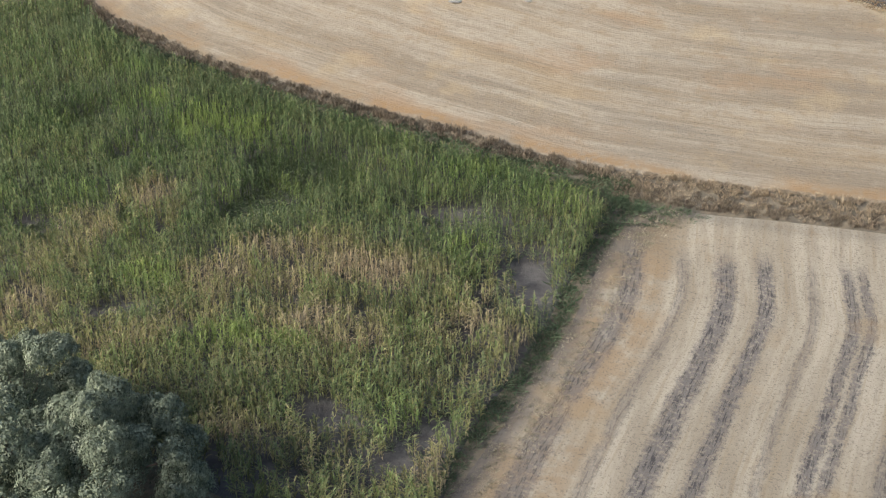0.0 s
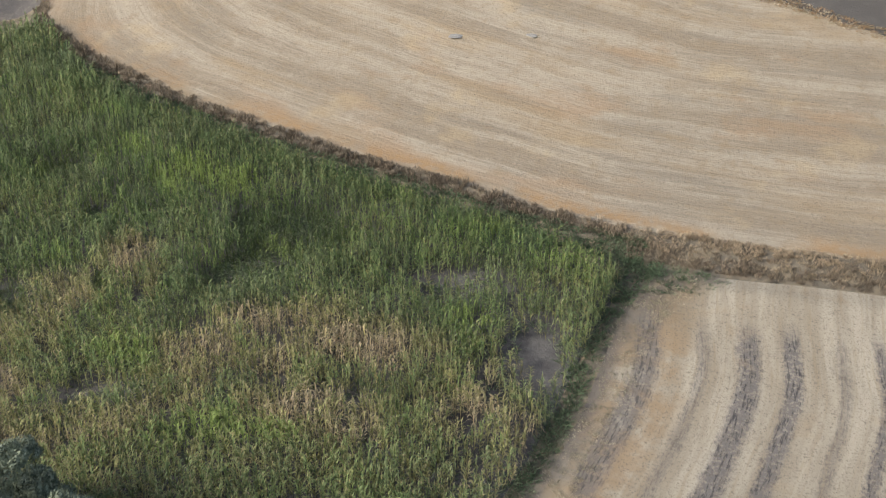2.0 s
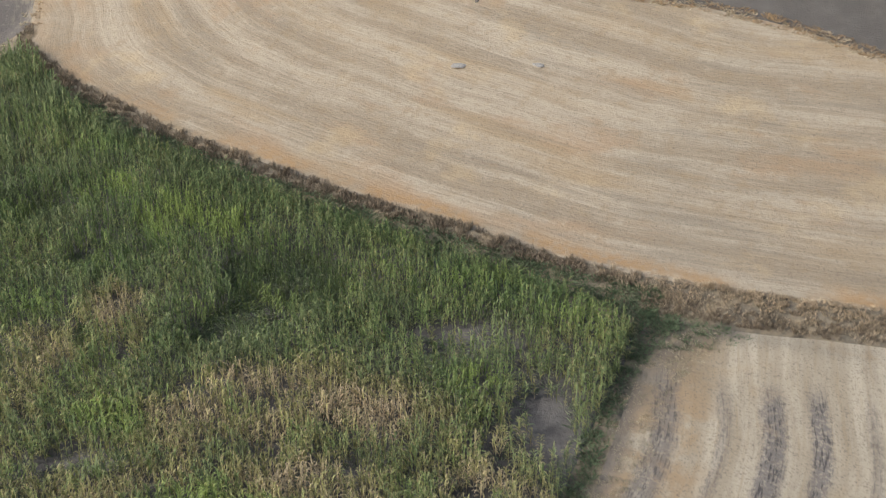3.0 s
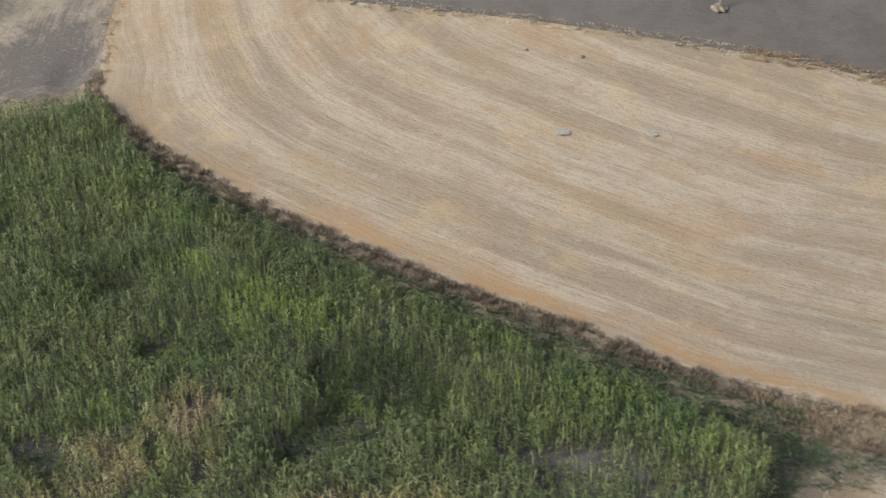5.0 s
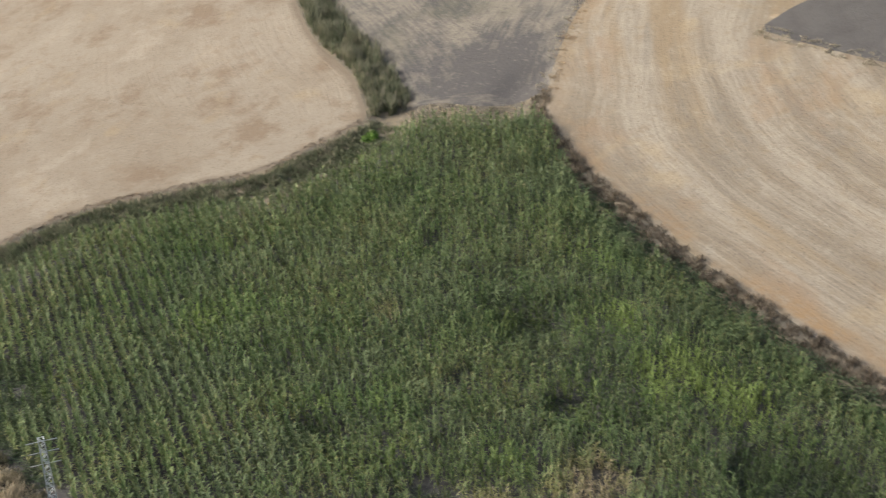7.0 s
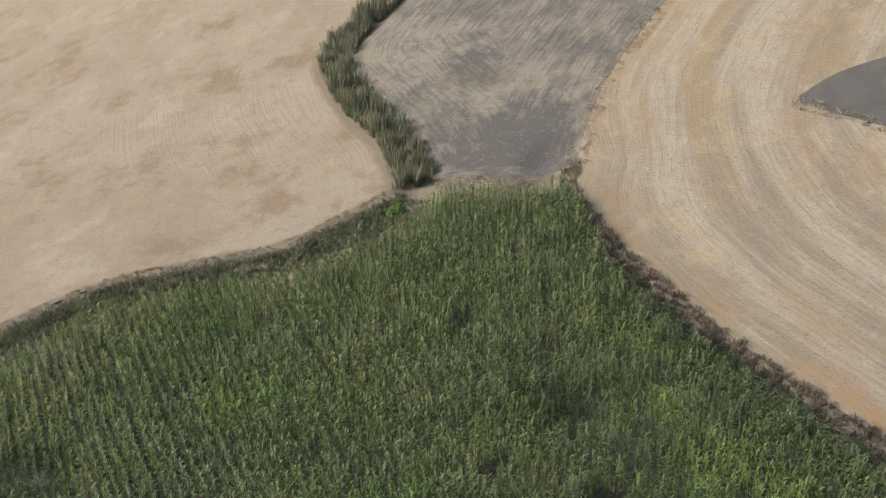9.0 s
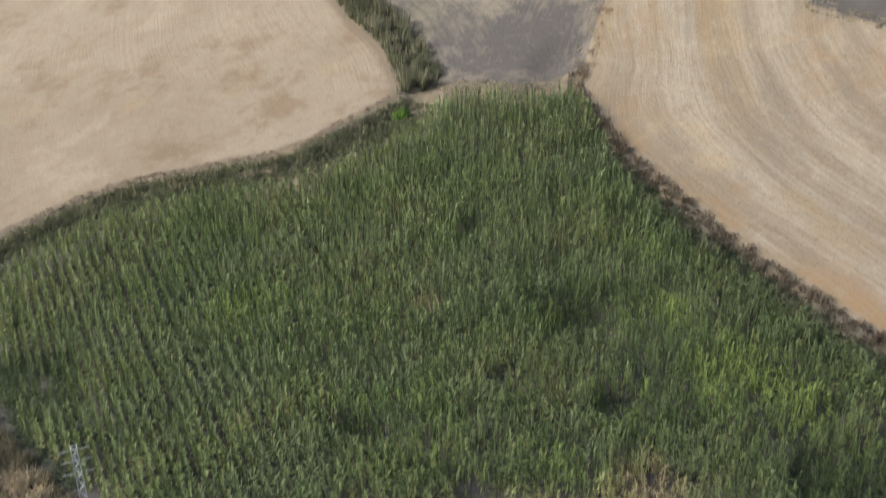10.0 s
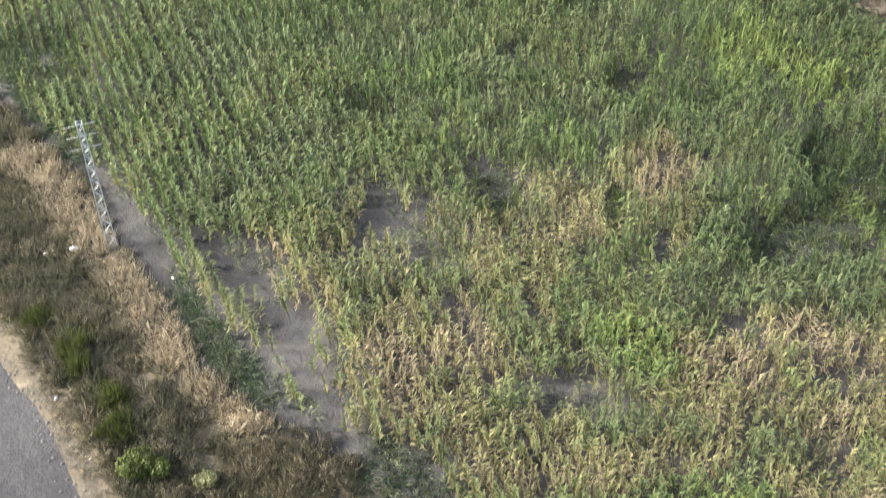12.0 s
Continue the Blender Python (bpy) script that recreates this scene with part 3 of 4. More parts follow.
BARE = [(1.7, 62.7, 5.4, 2.1, 102), (-7.2, 72.2, 2.1, 0.9, 10), (-10.5, 71.2, 1.2, 0.9, 108), (-11.1, 40.8, 3.0, 1.7, 164), (-2.3, 40.2, 3.2, 1.2, 67), (-4.1, 35.7, 2.8, 1.5, 64), (-13.9, 58.6, 1.9, 0.5, 149), (-9.1, 57.7, 1.6, 0.5, 10), (-2.3, 53.2, 1.8, 1.1, 13), (-10.8, 32.2, 2.4, 1.0, 11), (-15.3, 32.0, 2.4, 1.1, 115), (-8.5, 47.9, 1.8, 0.7, 11)]
BARE += [(-56.1, 48.8, 6.0, 1.5, 160), (-48.4, 45.9, 5.0, 2.1, 158), (-44.6, 43.6, 2.6, 1.2, 158), (-50.2, 57.5, 2.4, 1.5, 157), (-48.7, 60.7, 1.6, 0.9, 126), (-34.7, 50.8, 1.3, 0.9, 34), (-32.2, 52.6, 1.0, 0.7, 38), (-20.3, 59.9, 1.9, 0.8, 6), (-26.6, 60.9, 1.3, 0.8, 96), (-33.1, 64.5, 1.7, 0.6, 117), (-47.0, 65.2, 1.2, 0.9, 127), (-54.3, 59.2, 1.2, 0.8, 0), (-60.3, 53.5, 1.6, 0.6, 120), (-42.4, 53.4, 1.4, 0.4, 124), (-42.7, 77.2, 1.7, 1.2, 120), (-63.9, 90.2, 1.2, 0.8, 129)]
THIN = [(-49.1, 56.8, 5.8, 4.3, 155), (-32.5, 50.9, 4.0, 1.6, 33), (-54.5, 50.0, 4.4, 1.6, 158), (0.6, 61.9, 9.0, 4.2, 98), (-7.2, 36.5, 7.2, 6.1, 4), (-6.6, 70.5, 5.6, 3.2, 8), (-25.5, 70.0, 4.4, 2.6, 35), (-85, 57.7, 6.5, 3.0, 150), (-46.6, 64.0, 3.6, 1.8, 28), (-0.3, 47.6, 4.6, 3.0, 100)]
LUSH = [(-22.6, 76.5, 6.2, 4.6, 165), (-25.7, 69.9, 4.8, 3.0, 31), (-42.5, 77.0, 2.6, 1.7, 140), (-45.2, 63.4, 2.9, 1.7, 150), (-27.2, 77.5, 3.0, 2.2, 101), (-58.0, 65.7, 4.0, 1.5, 10), (-84.5, 58.4, 7.0, 3.6, 151), (-63.9, 90.2, 1.7, 1.0, 129), (-50.6, 84.5, 3.8, 2.2, 2), (-37.8, 66.4, 2.6, 0.8, 116)]
BRIGHT = [(-48.2, 94.4, 3.6, 2.2, 151), (-33.8, 84.0, 8.5, 2.4, 153), (-3.9, 77.2, 10.1, 2.8, 161), (-4.8, 65.6, 3.0, 1.6, 11), (-5.2, 40.6, 3.0, 2.0, 104), (-19.0, 48.7, 5.5, 2.6, 5), (-42.9, 70.4, 4.6, 2.6, 161), (-30.5, 56.2, 3.4, 2.9, 149), (-55.4, 70.6, 3.0, 2.2, 12), (-37.5, 81.9, 4.4, 1.9, 132), (-44.3, 86.7, 3.9, 2.4, 25), (-74.2, 75.4, 7.0, 3.0, 38), (-59.1, 69.3, 2.6, 1.9, 16), (-84.5, 81, 4.5, 2.0, 12)]
ROW_TURN = radians(-33.5)


def lumps(xy, scale, seed=0.0):
    return np.array([noise.fractal((x * scale, y * scale, seed), 1.0, 2.0, 3) for x, y in xy])


def build_maize():
    rng = np.random.default_rng(4)
    c, s = math.cos(ROW_TURN), math.sin(ROW_TURN)
    us, rows = np.arange(-130, 130, 0.36), np.arange(-60, 190, 0.86)
    u, w = np.meshgrid(us, rows)
    w = w + np.repeat(rng.normal(0, 0.03, len(rows))[:, None], len(us), 1) + 0.2 * np.sin(u * 0.06) + 0.08 * np.sin(u * 0.31 + 1)
    u, w = u.ravel() + rng.normal(0, 0.07, u.size), w.ravel() + rng.normal(0, 0.05, u.size)
    x0, y0 = -45, 70
    k = np.abs(u) < 95
    xy = np.stack([x0 + u * c - (w - 65) * s, y0 + u * s + (w - 65) * c], 1)[k]
    xy = xy[inside(xy, MAIZE)]
    edge = nearest(xy, MAIZE, True)[0]
    ragged, clump = lumps(xy, 0.35), 0.7 * lumps(xy, 0.75, 7.0) + 0.4 * lumps(xy, 0.3, 27.0)
    west = np.clip((-50 - xy[:, 0] + 8 * ragged) / 16, 0, 1)
    bare, thin, lush = patches(xy, BARE, 0.35 * ragged), patches(xy, THIN, 0.3 * ragged), patches(xy, LUSH, 0.35 * ragged)
    chance = (0.99 - 0.36 * thin - 0.2 * lush) * np.clip(1 - 1.02 * bare, 0.13, 1) * np.clip((edge + 0.6 + 0.6 * ragged) / 1.0, 0.2, 1)
    chance *= np.clip(1.08 + (1.0 - 0.5 * west + 1.2 * thin) * clump, 0.1, 1.0)
    keep = rng.random(len(xy)) < chance
    xy, edge, ragged, clump, west, bare, thin, lush = (v[keep] for v in (xy, edge, ragged, clump, west, bare, thin, lush))
    n = len(xy)
    yellow, tan, bright = patches(xy, YELLOW, 0.7 * ragged - 0.1), patches(xy, TAN, 0.7 * ragged), patches(xy, BRIGHT, 0.5 * ragged)
    broad = lumps(xy, 0.09, 3.0)
    south = np.clip((72 - xy[:, 1]) / 18, 0, 1) * np.clip((xy[:, 0] + 62) / 12, 0, 1)
    dry = 0.14 + 0.15 * south + 0.03 * west + 0.16 * broad + 0.30 * yellow + 0.27 * tan + 0.03 * np.clip((xy[:, 0] + 30) / 20, 0, 1) - 0.22 * lush - 0.12 * bright + 0.1 * thin + rng.normal(0, 0.08, n)
    height = 2.2 + 0.12 * lumps(xy, 0.2, 5.0) + 0.6 * clump - 0.3 * thin - 0.2 * yellow - 0.65 * lush + 0.25 * west - 0.3 * bare + rng.normal(0, 1, n) * (0.12 + 0.08 * west)
    height += np.where(rng.random(n) < 0.25 * west, 0.3, 0) - 0.25 * np.clip(1 - edge / 1.5, 0, 1)
    # Taller clumps get a brighter tone, painting light onto their tops.
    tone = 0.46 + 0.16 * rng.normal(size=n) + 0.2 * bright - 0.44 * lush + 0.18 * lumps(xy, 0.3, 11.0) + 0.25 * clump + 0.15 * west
    fresh = 0.40 - 0.12 * west + 0.4 * bright - 0.2 * thin + 0.3 * lush + 0.5 * lumps(xy, 0.16, 21.0) + 0.1 * rng.normal(size=n)
    at = np.column_stack([xy, ground(*xy.T) - 0.03])
    forms = maize_templates(rng, 28)
    alone = inside(xy, np.array([(-62.5, 50.5), (-57, 46), (-46, 41.4), (-42.6, 43.4), (-49.4, 49.2), (-57, 52)])) & (rng.random(n) < 0.6)
    single = [tri_mesh("maize_plant", v * 2.0, f, M_MAIZE, np.clip(s * 0.7 + d, 0, 1), np.full(len(s), 0.5), (("fresh", np.full(len(s), 0.4)),)) for (v, f, s), d in zip(forms, np.linspace(0.1, 0.45, 28))]
    for i in np.flatnonzero(alone)[:290]:
        ob = tagged(new("maize_plant", single[i % 28]), "single thin maize plant beside the bare strip", "maize plant", "maize plants beside the bare strip")
        size = float(np.clip(height[i], 0.9, 2.3) / 2.0)
        ob.location, ob.scale, ob.rotation_euler = at[i], (size, size, size), (float(rng.normal(0, 0.07)), float(rng.normal(0, 0.07)), float(rng.uniform(0, 6.28)))
    tall, spread = np.clip(height, 0.8, 2.9), np.clip(height, 1.3, 2.4) * rng.uniform(0.85, 1.12, n)
    turn, lean = rng.uniform(0, 6.28, n), rng.normal(0, 0.06, (n, 2))
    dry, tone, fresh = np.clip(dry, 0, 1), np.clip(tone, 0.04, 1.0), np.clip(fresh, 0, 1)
    slim = rng.random(n) < np.clip(west, 0.5, 1) - 0.3 * np.maximum(yellow, tan)
    for name, which, shapes, label in (("maize_crop", slim & ~alone, maize_templates(rng, 24, True), "dense green maize standing in straight rows"),
                                       ("yellowing_maize_crop", ~slim & ~alone, forms, "thinner maize, green with yellowed dry patches")):
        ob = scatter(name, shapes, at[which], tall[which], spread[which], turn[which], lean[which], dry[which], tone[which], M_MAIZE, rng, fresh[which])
        tagged(ob, label, "maize", kind="stuff")


build_maize()


# ---- grasses, weeds and reeds ----
def tuft_templates(rng, count, blades, spread, width, curl=0.35):
    """Tufts one metre high of tapering, bent blades."""
    made = []
    for _ in range(count):
        v, f, s = [], [], []
        for k in range(blades):
            a, r = rng.uniform(0, 6.28), spread * math.sqrt(rng.random())
            x, y = r * math.cos(a) * 0.5, r * math.sin(a) * 0.5
            h = rng.uniform(0.55, 1.0)
            out = rng.uniform(0.1, 1.0) * curl
            b = a + rng.uniform(-0.7, 0.7)
            w = width * rng.uniform(0.6, 1.3)
            t = rng.uniform(0, 3.14)
            base = len(v)
            v += [(x - w * math.cos(t), y - w * math.sin(t), 0), (x + w * math.cos(t), y + w * math.sin(t), 0),
                  (x + out * 0.4 * math.cos(b), y + out * 0.4 * math.sin(b) + w, h * 0.62), (x + out * math.cos(b), y + out * math.sin(b), h)]
            tint = rng.uniform(-0.1, 0.2)
            s += [tint, tint, tint + 0.1, tint + 0.35]
            f += [(base, base + 1, base + 2), (base + 1, base + 3, base + 2)]
        made.append((np.array(v), np.array(f), np.array(s)))
    return made


def grass(name, places, templates, height, spread, dry, tone, material, label, category, seed, vary=0.12):
    rng = np.random.default_rng(seed)
    n = len(places)
    at = np.column_stack([places, ground(*places.T) - 0.02])
    clump = lumps(places, 0.5, seed)
    h = np.asarray(height) * np.clip(1 + 0.35 * clump + rng.normal(0, 0.18, n), 0.4, 1.7)
    d = np.clip(np.asarray(dry) + 0.22 * clump + rng.normal(0, vary, n), 0, 1)
    t = np.clip(np.asarray(tone) + 0.22 * lumps(places, 0.3, seed + 9) + rng.normal(0, 0.12, n), 0, 1)
    ob = scatter(name, templates, at, h, np.full(n, spread), rng.uniform(0, 6.28, n), rng.normal(0, 0.12, (n, 2)), d, t, material, rng)
    return tagged(ob, label, category, kind="stuff")


def strewn(poly, per_metre, seed):
    """Random places in a polygon."""
    rng = np.random.default_rng(seed)
    poly = np.asarray(poly, float)
    low, high = poly.min(0), poly.max(0)
    p = low + rng.random((int(per_metre * np.prod(high - low)), 2)) * (high - low)
    return p[inside(p, poly)]


def band(line, low, high, per_metre, seed):
    """Random places beside a line, from low to high metres off its right-hand side (its left if negative)."""
    rng = np.random.default_rng(seed)
    step = np.hypot(*np.diff(line, axis=0).T)
    run = np.concatenate([[0], np.cumsum(step)])
    n = int(run[-1] * abs(high - low) * per_metre)
    s = rng.random(n) * run[-1]
    p = np.column_stack([np.interp(s, run, line[:, 0]), np.interp(s, run, line[:, 1])])
    ahead = np.column_stack([np.interp(s + 0.3, run, line[:, 0]), np.interp(s + 0.3, run, line[:, 1])]) - p
    ahead /= np.maximum(np.hypot(*ahead.T), 1e-6)[:, None]
    off = rng.uniform(low, high, n)
    return p + np.column_stack([ahead[:, 1], -ahead[:, 0]]) * off[:, None]


def clip(line, xa, xb):
    return line[(line[:, 0] >= xa) & (line[:, 0] <= xb)]


def build_grasses():
    rng = np.random.default_rng(9)
    fine = tuft_templates(rng, 14, 24, 1.0, 0.014, 0.7)
    reed = tuft_templates(rng, 14, 14, 0.6, 0.03, 0.4)
    leafy = tuft_templates(rng, 14, 12, 1.1, 0.036, 0.9)

    soft = tuft_templates(rng, 14, 30, 1.0, 0.011, 0.6)

    upright = tuft_templates(rng, 16, 26, 0.75, 0.013, 0.4)

    # brown dry grass on the bank below the north field
    edge = clip(NORTH_EDGE, -68, 60)
    p = np.vstack([band(clip(NORTH_EDGE, -68, -25), -0.1, 1.6, 7, 1), band(clip(NORTH_EDGE, -27, 8), -0.1, 1.7, 8, 2)])
    off = nearest(p, edge)[0]
    grass("dry_bank_grass", p, upright, 0.62 * np.clip(1 + 0.6 * lumps(p, 0.7, 61.0), 0.4, 1.5), 0.6, 0.40 + 0.3 * np.clip((p[:, 0] + 5) / 15, 0, 1) - 0.12 * off, 0.42 + 0.14 * np.clip((p[:, 0] + 5) / 15, 0, 1), M_BANK, "tall brown dry grass on the bank beside the maize", "dry grass", 5)
    p = band(clip(NORTH_EDGE, 6, 60), -0.2, 3.9, 9, 3)
    off = nearest(p, edge)[0]
    grass("tan_bank_grass", p, upright, 0.46 * np.clip(1 + 0.8 * lumps(p, 0.6, 62.0), 0.4, 1.6), 0.6, 0.8 - 0.1 * off, 0.6 - 0.05 * off, M_BANK, "soft tan and brown dry grass on the bank", "dry grass", 45, 0.18)
    # dark green weeds in the ditch along the maize and at its corner
    p = np.vstack([band(clip(NORTH_EDGE, -66, 10), 1.2, 4.6, 13, 6), strewn([(5, 79.6), (10.4, 78.8), (10.8, 77.2), (9.0, 75.2), (8.2, 72), (6.8, 72)], 9, 7), strewn([(9, 79), (16, 78.4), (16.5, 76.6), (12, 74), (9, 74)], 2.2, 70), band(EAST_EDGE[(EAST_EDGE[:, 1] > 30) & (EAST_EDGE[:, 1] < 73)], 0.5, 2.1, 8, 8)])
    # Low tone adds the maize's shade to the weeds' own dark green.
    grass("ditch_weeds", p, leafy, 0.36, 0.62, 0.06, 0.32, M_WEED, "low dark green weeds beside the maize", "weeds", 9)
    # brown grass on the track beside the striped stubble
    p = band(EAST_EDGE[(EAST_EDGE[:, 1] > 28) & (EAST_EDGE[:, 1] < 78)], -3.0, 0.6, 3.5, 11)
    grass("track_grass", p, fine, 0.13, 0.45, 0.5, 0.55, M_GRASS_DRY, "short brown grass on the field track", "dry grass", 12, 0.2)
    # straw edge of the north field, against the fallow and the ploughed field
    p = np.vstack([band(clip(NORTH_SIDE, -73, -67), -0.3, 1.3, 5, 13), band(clip(DARK_EDGE, 0, 40), -1.3, 0.9, 4, 47)])
    grass("rusty_edge_grass", p, fine, np.where(p[:, 0] > -10, 0.26, 0.13), 0.5, 0.3, 0.46, M_RUST_GRASS, "low rust-coloured dry grass along the field edges", "dry grass", 29, 0.2)
    p = np.vstack([strewn([(-80.5, 109), (-77, 108.6), (-73, 110.6), (-68.5, 113), (-68.8, 116.2), (-73, 113.4), (-77.6, 112.6), (-80.6, 111.4)], 6, 36), band(clip(NORTH_SIDE, -73, -67), -1.2, 0.2, 1.5, 33), band(clip(DARK_EDGE, -52, 60), -1.0, 1.0, 4, 14)])
    grass("field_edge_grass", p, fine, 0.22, 0.45, 0.72, 0.55, M_GRASS_DRY, "straw-coloured dry grass on the field boundary", "dry grass", 15, 0.2)
    # ditch between the west field and the maize
    ditch = WEST_EDGE[(WEST_EDGE[:, 1] > 50) & (WEST_EDGE[:, 1] < 108)]
    p = band(ditch, 1.1, 4.8, 7, 16)
    p = p[~inside(p, MAIZE)]
    off = nearest(p, ditch)[0]
    grass("ditch_reeds", p, soft, np.where(off < 3.2, 0.8, 0.6), 0.55, np.where(off < 3.0, 0.38, 0.18), np.where(off < 3.0, 0.5, 0.4), M_REED, "dark green reeds filling the ditch", "reeds", 17)
    p = np.vstack([band(ditch, 4.4, 9.5, 6, 18), band(ditch, 1.0, 1.6, 5, 28)])
    p = p[~inside(p, MAIZE)]
    grass("ditch_bank_grass", p, fine, 0.5, 0.6, 0.22, 0.4, M_REED, "grey-green grass on the ditch bank", "grass", 19, 0.2)
    p = band(ditch, -0.7, 1.6, 7, 41)
    grass("ditch_rim_grass", p, soft, 0.15, 0.3, 0.4, 0.45, M_BANK, "low brown dry grass along the stubble edge", "dry grass", 42, 0.2)
    # reed hedge between the west field and the fallow
    a = WEST_EDGE[(WEST_EDGE[:, 1] > 107.5) & (WEST_EDGE[:, 1] < 200)]
    b = HEDGE_EDGE[(HEDGE_EDGE[:, 1] < 200)]
    strip = np.vstack([a, b[::-1]])
    p = strewn(strip, 7, 20)
    p = p[nearest(p, strip, True)[0] > 0.25]
    grass("reed_hedge", p, reed, 1.8 * np.clip(1 + 0.8 * lumps(p, 0.45, 63.0), 0.5, 1.5), 0.8, 0.40, 0.44, M_REED, "tall grey-green reed hedge between two fields", "reeds", 21, 0.16)
    # weeds among thin maize, deep green grass in the lush hollows
    p = strewn(MAIZE, 1.9, 22)
    k = (np.maximum(patches(p, LUSH), 0.45 * patches(p, THIN)) > 0.25) | (lumps(p, 0.12, 31.0) > 0.05)
    bare = patches(p, BARE) < 0.5
    p = np.vstack([p[k & bare], strewn([(-60, 47.0), (-50, 43.8), (-46.5, 41.9), (-47.5, 40.6), (-53.5, 42.2), (-58, 44.8)], 10, 23), strewn([(-104, 67), (-94, 59.5), (-84, 55), (-73, 51), (-72, 52.8), (-86, 58), (-98, 69)], 7, 34), strewn([(-16, 30), (-4, 27), (-6, 20), (-16, 20)], 7, 35), strewn([(-40.5, 43.6), (-33, 42.4), (-28, 36), (-36, 34), (-40, 40.4)], 7, 24)])
    deep = strewn(MAIZE, 7, 39)
    p = np.vstack([p, deep[patches(deep, LUSH, 0.3 * lumps(deep, 0.35)) > 0.35]])
    grass("green_undergrowth", p, leafy, 0.34, 0.8, 0.22, 0.45, M_WEED, "deep green grass and weeds among the maize", "weeds", 25)
    p = strewn([(-48, 38.6), (-43, 39.6), (-39.6, 38), (-41, 35), (-46, 35.4)], 14, 37)
    grass("rusty_verge_grass", p, soft, 0.6, 0.6, 0.35, 0.5, M_GRASS_DRY, "tall reddish-brown dry grass at the verge", "dry grass", 38, 0.2)
    # dry grass verge between road and field
    verge = [(-100, 53), (-86, 54.6), (-77, 52), (-70, 50.4), (-66, 47.5), (-59.5, 45), (-53, 42.3), (-48, 40.8), (-43.5, 41.4), (-40, 41), (-38, 37), (-30, 28), (-38, 25.5), (-50, 30.6), (-56, 33.2), (-63, 36.4), (-78, 42)]
    p = strewn(verge, 7, 26)
    d = nearest(p, smooth([(-78, 50.4), (-72, 48.8), (-66, 46.4), (-59.5, 43.8), (-53, 41.2), (-47, 39.6)]))[0]
    road = nearest(p, ROAD_EDGE)[0]
    ridge, rim = np.clip(1.7 - d / 1.2, 0, 1), np.clip(1.6 - road / 1.3, 0, 1)
    dry = np.clip(0.18 + 0.55 * ridge + 0.5 * rim, 0, 0.92)
    high = np.where(road < 1.6, 0.3, 0.75)
    grass("verge_grass", p, soft, high, 0.62, dry, 0.42 + 0.2 * np.maximum(ridge, rim), M_GRASS_DRY, "tall dry tan and brown grass on the road verge", "dry grass", 27, 0.15)


build_grasses()


# ---- trees and shrubs ----
def leaf_cloud(rng, lobes, per, size, stretch=1.0, jitter=1.0, billow=0.2, fine=2.6, plump=0.36, ruffle=0.32):
    """Leaves in shells round several lobes (x, y, z, radius). Gives vertices, triangles, dryness and tone, the last two
    with painted light.
    """
    V, D, T = [], [], []
    for x, y, z, r in lobes:
        n = int(per * r * r)
        d = rng.normal(size=(n, 3))
        d /= np.linalg.norm(d, axis=1)[:, None]
        d[:, 2] = np.where(d[:, 2] < -0.35, -d[:, 2] * 0.4, d[:, 2])
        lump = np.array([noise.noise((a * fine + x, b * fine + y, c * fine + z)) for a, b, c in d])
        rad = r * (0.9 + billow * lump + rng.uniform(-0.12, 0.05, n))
        p = d * rad[:, None] * (1, 1, stretch) + (x, y, z)
        face = d + ruffle * rng.normal(size=(n, 3))
        a = np.cross(face, rng.normal(size=(n, 3)))
        a /= np.linalg.norm(a, axis=1)[:, None]
        b = np.cross(a, face)
        b /= np.linalg.norm(b, axis=1)[:, None]
        k = size * rng.uniform(0.6, 1.3, n)[:, None]
        V.append(np.stack([p - a * k, p + b * k * plump, p + a * k, p - b * k * plump], 1).reshape(-1, 3))
        # Bulges paler, creases darker: highlights and shade painted into the leaf colour.
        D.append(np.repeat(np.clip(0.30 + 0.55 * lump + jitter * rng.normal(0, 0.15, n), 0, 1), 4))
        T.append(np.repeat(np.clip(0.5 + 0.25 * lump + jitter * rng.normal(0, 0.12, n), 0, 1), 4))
    V = np.vstack(V)
    i = np.arange(0, len(V), 4)[:, None]
    return V, np.vstack([i + (0, 1, 2), i + (0, 2, 3)]), np.concatenate(D), np.concatenate(T)


def limb(bm, a, b, ra, rb, sides=7):
    a, b = Vector(a), Vector(b)
    turn = (b - a).to_track_quat("Z", "Y").to_matrix()
    ring = lambda c, r: [bm.verts.new(c + turn @ Vector((r * math.cos(k * 6.2832 / sides), r * math.sin(k * 6.2832 / sides), 0))) for k in range(sides)]
    p, q = ring(a, ra), ring(b, rb)
    for k in range(sides):
        bm.faces.new((p[k], p[(k + 1) % sides], q[(k + 1) % sides], q[k]))
    bm.faces.new(q)
    bm.faces.new(p[::-1])


